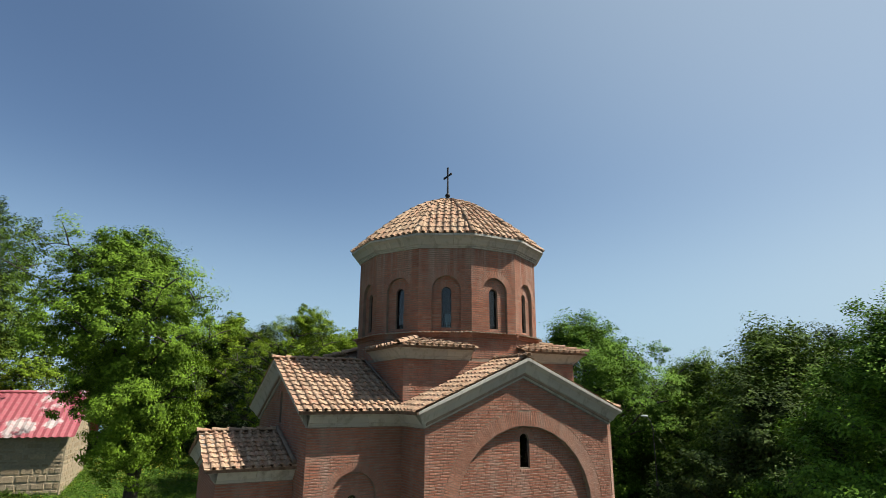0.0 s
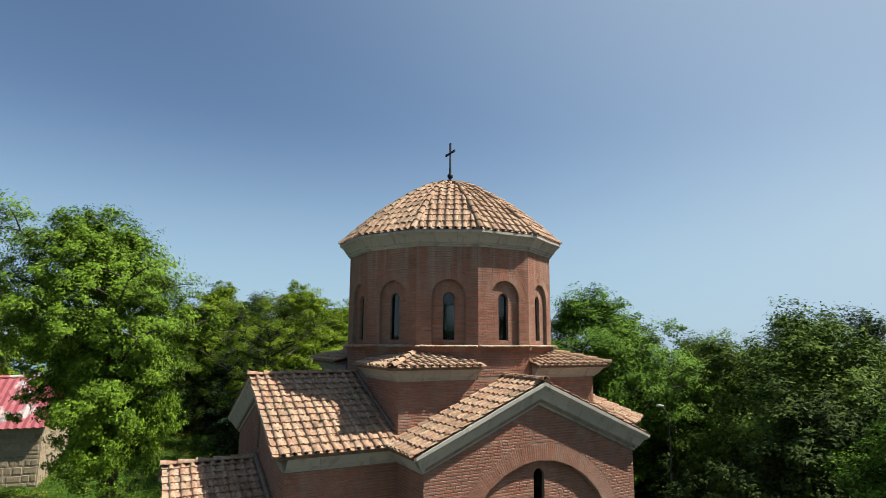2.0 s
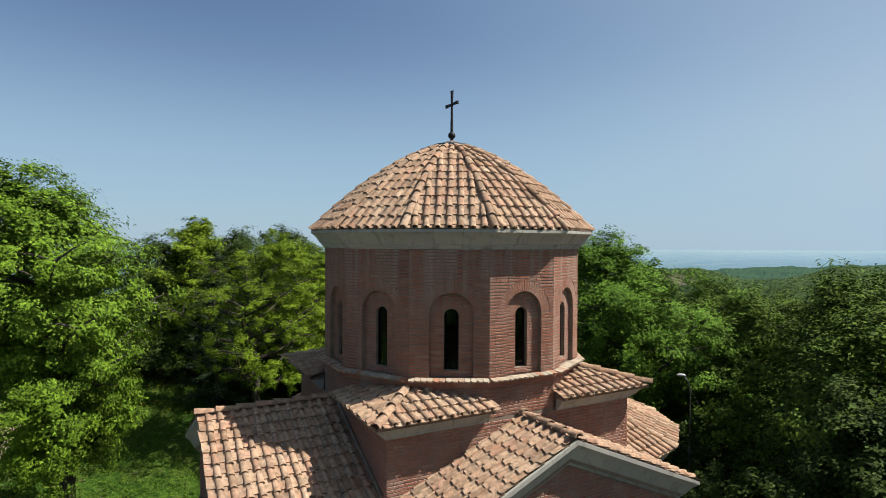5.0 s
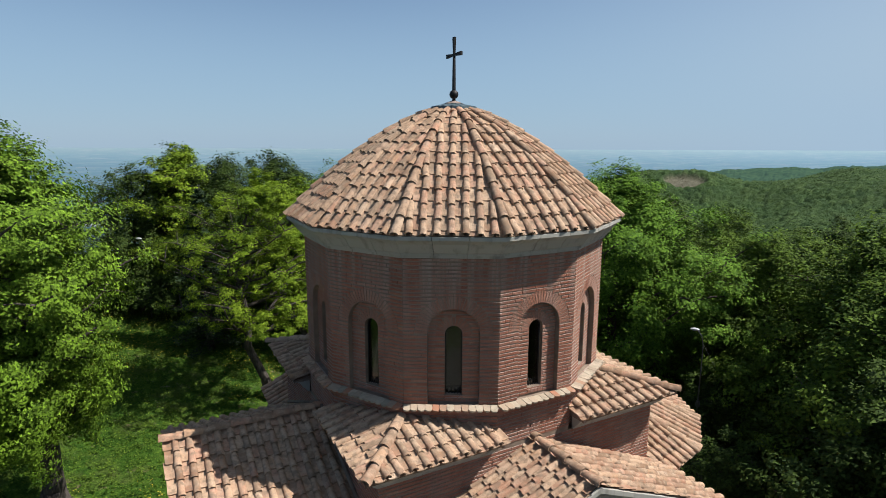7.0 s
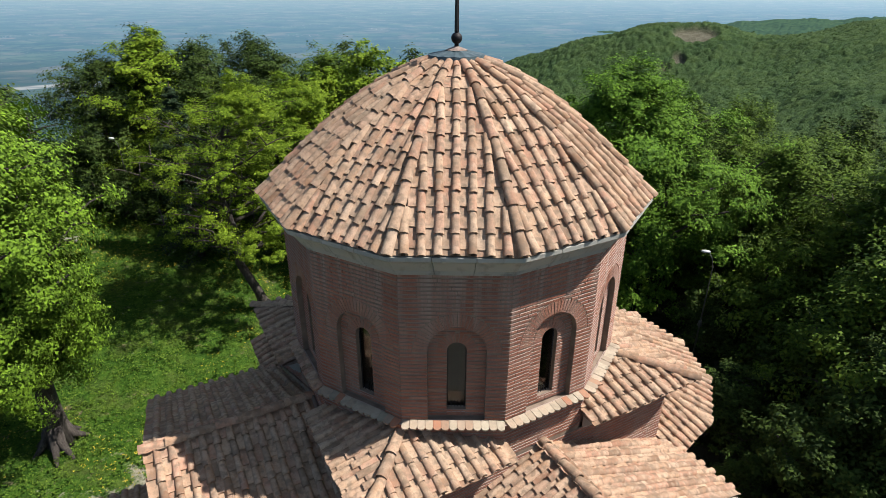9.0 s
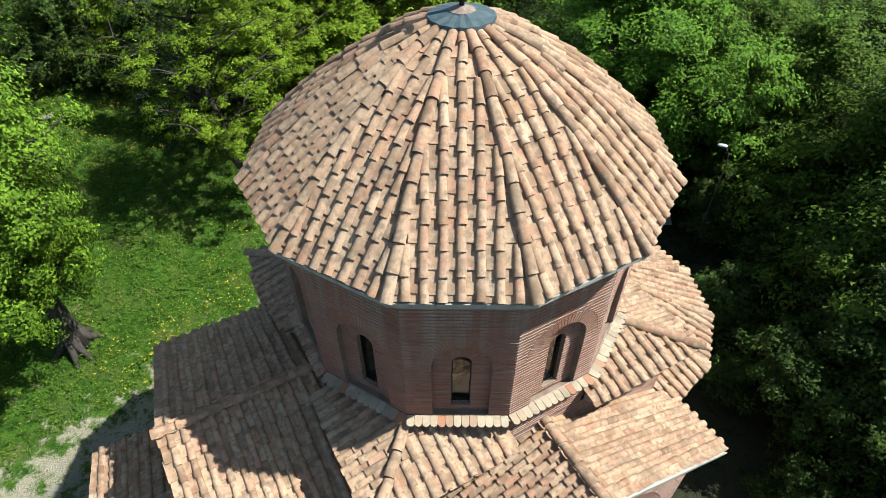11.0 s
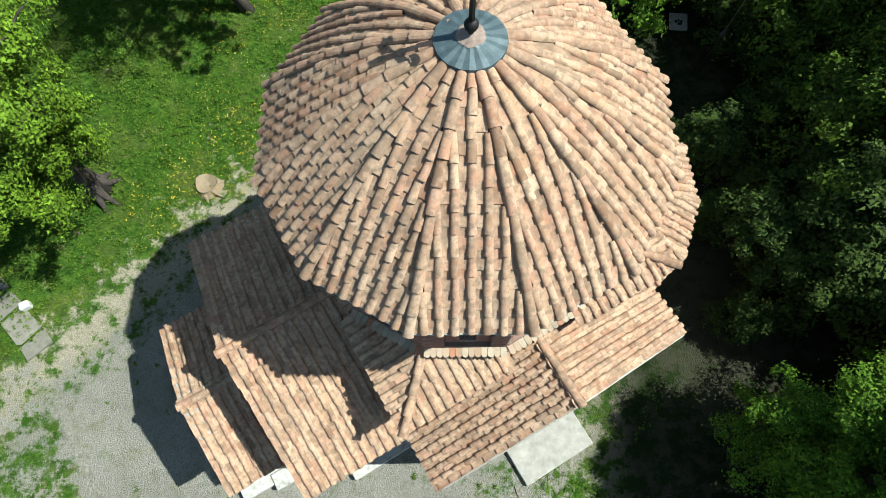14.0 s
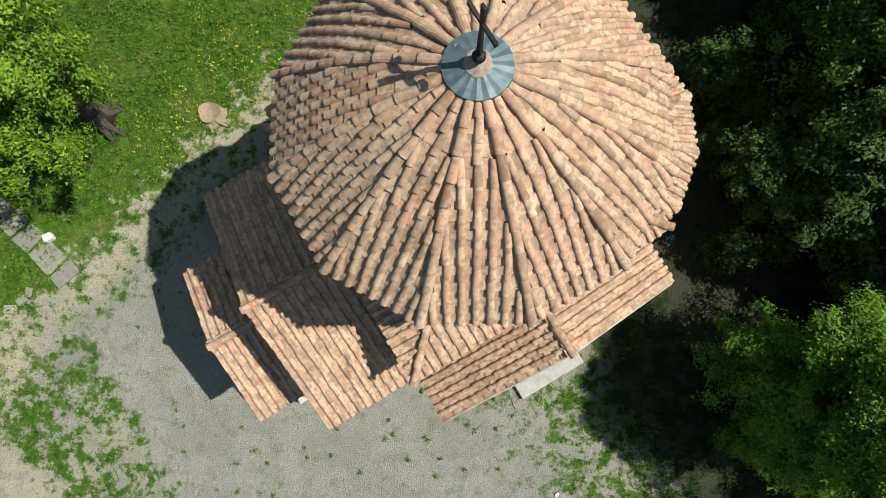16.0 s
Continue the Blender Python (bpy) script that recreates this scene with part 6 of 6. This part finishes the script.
for side in (-1, 1):
    verts, faces = [], []
    cols, rows = 64, 9
    for j in range(rows + 1):
        for lip in ((0,) if j in (0, rows) else (1, 0)):
            f = j / rows
            for i in range(cols + 1):
                x = 0.3 - (HL + 0.6) * i / cols
                wave = 0.018 * (1 + math.cos(2 * math.pi * i / 2.0 * 1.0)) + 0.02 * lip
                y = HD / 2 + side * (HD / 2 + 0.32) * (1 - f)
                verts.append((x, y, HH - 0.2 + 1.62 * f + wave + 0.02))
    n = cols + 1
    rings = len(verts) // n
    for j in range(rings - 1):
        for i in range(cols):
            q = (j * n + i, j * n + i + 1, (j + 1) * n + i + 1, (j + 1) * n + i)
            faces.append(q if side > 0 else q[::-1])
    part("roof", mesh_of("roof", verts, faces, False), RED_METAL, house, "faded red tile-pattern sheet roof with pale patches")
bm = bmesh.new()
tube(bm, [(0.32, HD / 2, HH + 1.47), (-HL - 0.3, HD / 2, HH + 1.47)], [0.07, 0.07], 8)
part("ridge", bm, RED_METAL, house)


# ---- lamps, stump, stones ----
def street_lamp(x, y, high, turn, guy=None):
    lamp = empty("street_lamp", pose(x, y, float(rise(x, y)), 0, 0, turn), "slim grey street lamp with a white head", "street lamp", "street lamps")
    bm = bmesh.new()
    tube(bm, [(0, 0, -0.1), (0, 0, high * 0.6), (0, 0, high - 0.5), (0.05, 0, high - 0.2), (0.18, 0, high)], [0.03, 0.02, 0.014, 0.013, 0.012], 8)
    part("pole", bm, LAMP_GREY, lamp)
    bm = bmesh.new()
    bmesh.ops.create_uvsphere(bm, u_segments=12, v_segments=8, radius=1.0, matrix=Matrix.Translation((0.27, 0, high + 0.02)) @ Matrix.Diagonal((0.14, 0.065, 0.045, 1)))
    part("lamp_head", bm, LAMP_WHITE, lamp)
    bm = bmesh.new()
    bmesh.ops.create_cone(bm, cap_ends=True, segments=10, radius1=0.075, radius2=0.055, depth=0.16, matrix=Matrix.Translation((0, 0, high * 0.42)))
    part("cable_box", bm, LAMP_GREY, lamp)
    if guy:
        bm = bmesh.new()
        tube(bm, [(0, 0, high * 0.9), (guy[0], guy[1], 0.0)], [0.003, 0.003], 5)
        part("guy_wire", bm, LAMP_GREY, lamp, "thin slanting guy wire")


street_lamp(8.05, 22.5, 4.12, 160, (-1.9, -0.9))
street_lamp(-13.1, 30.8, 3.6, 170)

SLAB_STONE, t_, b_ = material("weathered_slab", 0.92)
c_ = blend(t_, chance(t_, False), (0.26, 0.255, 0.215), (0.36, 0.345, 0.29))
paint(t_, b_, blend(t_, ramp(t_, cloud(t_, 7, 7, 0.7), (0.45, 0.0), (0.7, 0.7)), c_, (0.15, 0.15, 0.11)))
relief(t_, b_, cloud(t_, 40, 5), 0.5, 0.01)
OLD_WOOD, t_, b_ = material("weathered_stump_wood", 0.9)
rings_ = t_.nodes.new("ShaderNodeTexWave")
rings_.wave_type, rings_.rings_direction = "RINGS", "Z"
rings_.inputs["Scale"].default_value, rings_.inputs["Distortion"].default_value, rings_.inputs["Detail"].default_value = 9.0, 9.0, 4.0
t_.links.new(t_.nodes.new("ShaderNodeTexCoord").outputs["Object"], rings_.inputs["Vector"])
paint(t_, b_, ramp(t_, rings_.outputs["Fac"], (0.1, (0.29, 0.22, 0.14)), (0.8, (0.42, 0.34, 0.23))))
relief(t_, b_, cloud(t_, 30, 5), 0.6, 0.01)

stump = empty("tree_stump", pose(-6.95, 19.25, float(rise(-6.95, 19.25))), "pale cut tree stump in the grass", "tree stump")
bm = bmesh.new()
rr = random.Random(2)
rings = []
rad = [0.30 * (1 + 0.06 * math.sin(3 * a + 1) + rr.uniform(-0.05, 0.05)) for a in (2 * math.pi * k / 20 for k in range(20))]
for z, f in ((-0.05, 1.4), (0.06, 1.15), (0.13, 1.03), (0.19, 1.0)):
    rings.append([bm.verts.new((rad[k] * f * math.cos(2 * math.pi * k / 20), rad[k] * f * math.sin(2 * math.pi * k / 20), z + (0.02 * math.sin(k) if z > 0.18 else 0))) for k in range(20)])
for r0, r1 in zip(rings, rings[1:]):
    for k in range(20):
        bm.faces.new((r0[k], r0[(k + 1) % 20], r1[(k + 1) % 20], r1[k]))
part("stump_wood", bm, WOOD_CUT, stump)
bm = bmesh.new()
vs = [bm.verts.new((rad[k] * 0.99 * math.cos(2 * math.pi * k / 20), rad[k] * 0.99 * math.sin(2 * math.pi * k / 20), 0.197 + 0.02 * math.sin(k))) for k in range(20)]
inner = [bm.verts.new((v.co.x * 0.34, v.co.y * 0.34, 0.12)) for v in vs]
for k in range(20):
    bm.faces.new((vs[k], vs[(k + 1) % 20], inner[(k + 1) % 20], inner[k]))
bm.faces.new(inner)
part("cut_face", bm, OLD_WOOD, stump, "pale sawn face with a hollow heart")
for a0, reach in ((-0.9, 0.62), (-1.7, 0.55), (0.1, 0.48), (2.4, 0.46)):
    bm = bmesh.new()
    tube(bm, [(0.2 * math.cos(a0), 0.2 * math.sin(a0), 0.10), (0.36 * math.cos(a0 + 0.1), 0.36 * math.sin(a0 + 0.1), 0.05), (reach * math.cos(a0 + 0.25), reach * math.sin(a0 + 0.25), -0.02)], [0.09, 0.06, 0.025], 7)
    part("root", bm, WOOD_CUT, stump)


def loose_stone(name, label, category, x, y, size, turn, mat, group="", seed=0):
    rs = random.Random(seed)
    bm = bmesh.new()
    vs = box(bm, (-size[0] / 2, -size[1] / 2, -size[2] * 0.4), (size[0] / 2, size[1] / 2, size[2] * 0.6))
    for v in vs:
        v.co += Vector((rs.uniform(-0.08, 0.08) * size[0], rs.uniform(-0.08, 0.08) * size[1], rs.uniform(-0.1, 0.1) * size[2]))
    bmesh.ops.bevel(bm, geom=bm.edges[:], offset=min(size) * 0.16, segments=1, affect="EDGES")
    ob = part(name, bm, mat, None, "", pose(x, y, float(rise(x, y)) + size[2] * 0.08, 0, 0, turn))
    return tagged(ob, label, category, group)


for i, (u, long) in enumerate(((-1.25, 0.62), (-0.62, 0.55), (0.0, 0.58), (0.54, 0.46), (1.08, 0.56), (1.78, 0.78), (2.42, 0.46))):
    loose_stone("paving_slab", "worn grey paving slab in the grass", "paving slab", -12.65 + 0.66 * u + rr.uniform(-0.03, 0.03), 16.62 - 0.75 * u + rr.uniform(-0.03, 0.03),
                (long, 0.66 + rr.uniform(-0.06, 0.06), 0.09), -48.7 + rr.uniform(-3, 3), SLAB_STONE, "paving slabs", i)
loose_stone("stone_slab", "long pale stone slab at the lawn's far edge", "stone slab", -15.2, 28.5, (1.45, 0.42, 0.14), 17, SLAB_STONE, "", 95)
bm = bmesh.new()
box(bm, (-0.30, -0.29, 0.0), (0.30, 0.29, 0.025))
bmesh.ops.bevel(bm, geom=bm.edges[:], offset=0.006, segments=1, affect="EDGES")
board = part("notice_board", bm, CONCRETE, None, "", pose(7.76, 24.4, float(rise(7.76, 24.4)) + 0.08, 14, 4, -4))
tagged(board, "pale flat board with a dark worn emblem lying in the shade", "board")
bm = bmesh.new()
for a0, r0 in ((0.2, 0.15), (1.5, 0.11), (2.9, 0.16), (4.4, 0.12), (5.4, 0.14)):
    q = [bm.verts.new((r0 * k * math.cos(a0 + e) + 0.01, r0 * k * math.sin(a0 + e) - 0.01, 0.0275)) for k, e in ((0.05, 0.0), (0.7, -0.5), (1.0, 0.1), (0.75, 0.6))]
    bm.faces.new(q)
part("emblem", bm, IRON, board, "dark worn emblem")
for i, (x, y, w) in enumerate(((-12.5, 13.86, 0.34), (-12.2, 14.1, 0.3), (-12.0, 14.32, 0.24))):
    loose_stone("flat_stone", "small flat pale stone in the grass", "stone", x, y, (w, w * 0.7, 0.08), 40 * i, SLAB_STONE, "flat stones", 60 + i)
loose_stone("stone_block", "white stone block beside the paving slabs", "stone", -11.37, 15.81, (0.26, 0.22, 0.26), 25, LAMP_WHITE, "", 90)
for i in range(120):
    f = i / 119
    x, y = -10.35 + 3.06 * f + rr.uniform(-0.11, 0.11), 13.34 - 4.69 * f + rr.uniform(-0.11, 0.11)
    s = rr.uniform(0.03, 0.10)
    if rr.random() < 0.2:
        continue
    loose_stone("edging_stone", "small pale stone edging the gravel yard", "edging stone", x, y, (s, s * rr.uniform(0.6, 1), 0.06), rr.uniform(0, 180), SLAB_STONE, "edging stones", 200 + i)
def stick(name, label, category, pts, thick, mat):
    bm = bmesh.new()
    tube(bm, [Vector((x, y, float(rise(x, y)) + z)) for x, y, z in pts], [thick * (1 - 0.5 * k / (len(pts) - 1)) for k in range(len(pts))], 6)
    tagged(part(name, bm, mat), label, category)


stick("fallen_stick", "pale bare stick lying in the grass", "stick", ((1.30, 10.78, 0.02), (1.34, 10.62, 0.03), (1.42, 10.42, 0.02)), 0.016, WOOD_CUT)
stick("stake", "short pale wooden stake in the grass", "stake", ((4.97, 8.34, -0.05), (4.98, 8.38, 0.28), (4.98, 8.40, 0.46)), 0.020, SLAB_STONE)
loose_stone("white_stone", "small white stone in the grass", "stone", 2.34, 8.26, (0.13, 0.10, 0.08), 30, LAMP_WHITE, "", 91)
for k, (x0, y0, a0) in enumerate(((4.7, 10.3, 0.3), (5.0, 10.0, 1.6), (5.2, 10.35, 2.5), (4.85, 10.1, 5.2))):
    stick("twig", "thin bare fallen twig in the shade", "twig", [(x0 + 0.22 * q * math.cos(a0 + 0.25 * q), y0 + 0.22 * q * math.sin(a0 + 0.25 * q), 0.05 + 0.03 * q) for q in range(4)], 0.008, BARK)

# ---- grass and weeds ----
gr = np.random.default_rng(9)
n0 = 60000
tx, ty = gr.uniform(-20, 14, n0), gr.uniform(5, 34, n0)
clx, cly = to_church(tx, ty)
inside = ((np.abs(clx) < 3.2) & (np.abs(cly) < 4.2)) | ((clx > -6.6) & (clx < 5.3) & (np.abs(cly) < 3.0))
lawn_edge = -((tx + 11.2) * -0.696 + (ty - 14.0) * 0.718)
patch = np.sin(tx * 2.1 + 1.7 * np.sin(ty * 1.3)) * np.sin(ty * 1.9 + 1.3 * np.sin(tx * 0.9))
thick = np.where(lawn_edge < -0.6, 1.0, np.where(clx < -10.4, 0.24, np.where(clx > -1.6, 0.42, 0.10)))
yard_ = (lawn_edge >= 0) & (clx > -10.4) & (clx < -1.6)
ok = ~inside & np.where(yard_, gr.random(n0) < 0.022 * gr.random(n0) * 1.6, patch * 0.45 + 0.5 + gr.uniform(-0.25, 0.25, n0) > 1 - thick) & (np.abs(clx + 14.1 + 0.37 * cly) > 1.1) & (tx < 5.2)
tx, ty, yard = tx[ok][:34000], ty[ok][:34000], lawn_edge[ok][:34000] >= 0
more = np.where(yard & (clx[ok][:34000] > -10.4) & (clx[ok][:34000] < -1.6), 5, 1)
tx, ty, yard = np.repeat(tx, more), np.repeat(ty, more), np.repeat(yard, more)
tufts = np.stack([tx, ty, rise(tx, ty) + 0.05], 1)
v, q = leaves(tufts, np.where(yard, gr.uniform(0.04, 0.11, len(tx)), 0.17), 230000, np.where(yard, 0.034, 0.056), gr, 0.7, True, 3)
tagged(part("grass", quads_of("grass", v, q), GRASS_BLADE), "low green grass and weeds on the lawn", "grass", kind="stuff")
fx = gr.uniform(-18, -4, 15000)
fy = gr.uniform(12, 33, 15000)
clx, cly = to_church(fx, fy)
ok = (np.sin(fx * 0.8) + np.sin(fy * 0.7 + 1) + 0.9 * np.sin(fx * 2.3 + 1.1 * np.sin(fy * 1.9)) * np.sin(fy * 2.6) + gr.random(15000) > 0.95) & ~((clx > -10.6) & (cly < 5.2 - 0.3 * (clx + 6)))
fx, fy = fx[ok], fy[ok]
v, q = leaves(np.stack([fx, fy, rise(fx, fy) + 0.16], 1), np.full(len(fx), 0.05), len(fx) * 2, 0.032, gr, 0.3)
tagged(part("flowers", quads_of("flowers", v, q), FLOWER), "small yellow dandelion flowers in the grass", "flowers", kind="stuff")

# ---- roof tiles and bricks, piece by piece ----
rows_of = {}
for owner, mesh, m, single in ALL_TILES:
    if single:
        ob = new(mesh.name.split(".")[0], mesh)
        ob.parent, ob.matrix_basis = owner, m
    else:
        rows_of.setdefault(owner.name, (owner, []))[1].append((mesh, m))
arrays = {}
for owner, items in rows_of.values():
    vs, fs, count = [], [], 0
    for mesh, m in items:
        if mesh.name not in arrays:
            arrays[mesh.name] = (np.array([tuple(v.co) for v in mesh.vertices]), [tuple(p.vertices) for p in mesh.polygons])
        v, f = arrays[mesh.name]
        a = np.array(m)
        vs.append(v @ a[:3, :3].T + a[:3, 3])
        fs += [tuple(i + count for i in q) for q in f]
        count += len(v)
    tagged(part("tiling", mesh_of("tiling", np.concatenate(vs), fs), TILES, owner), kind="stuff")
for owner, m in ALL_BRICKS:
    ob = new("brick", BRICK_UNIT)
    ob.parent, ob.matrix_basis = owner, m
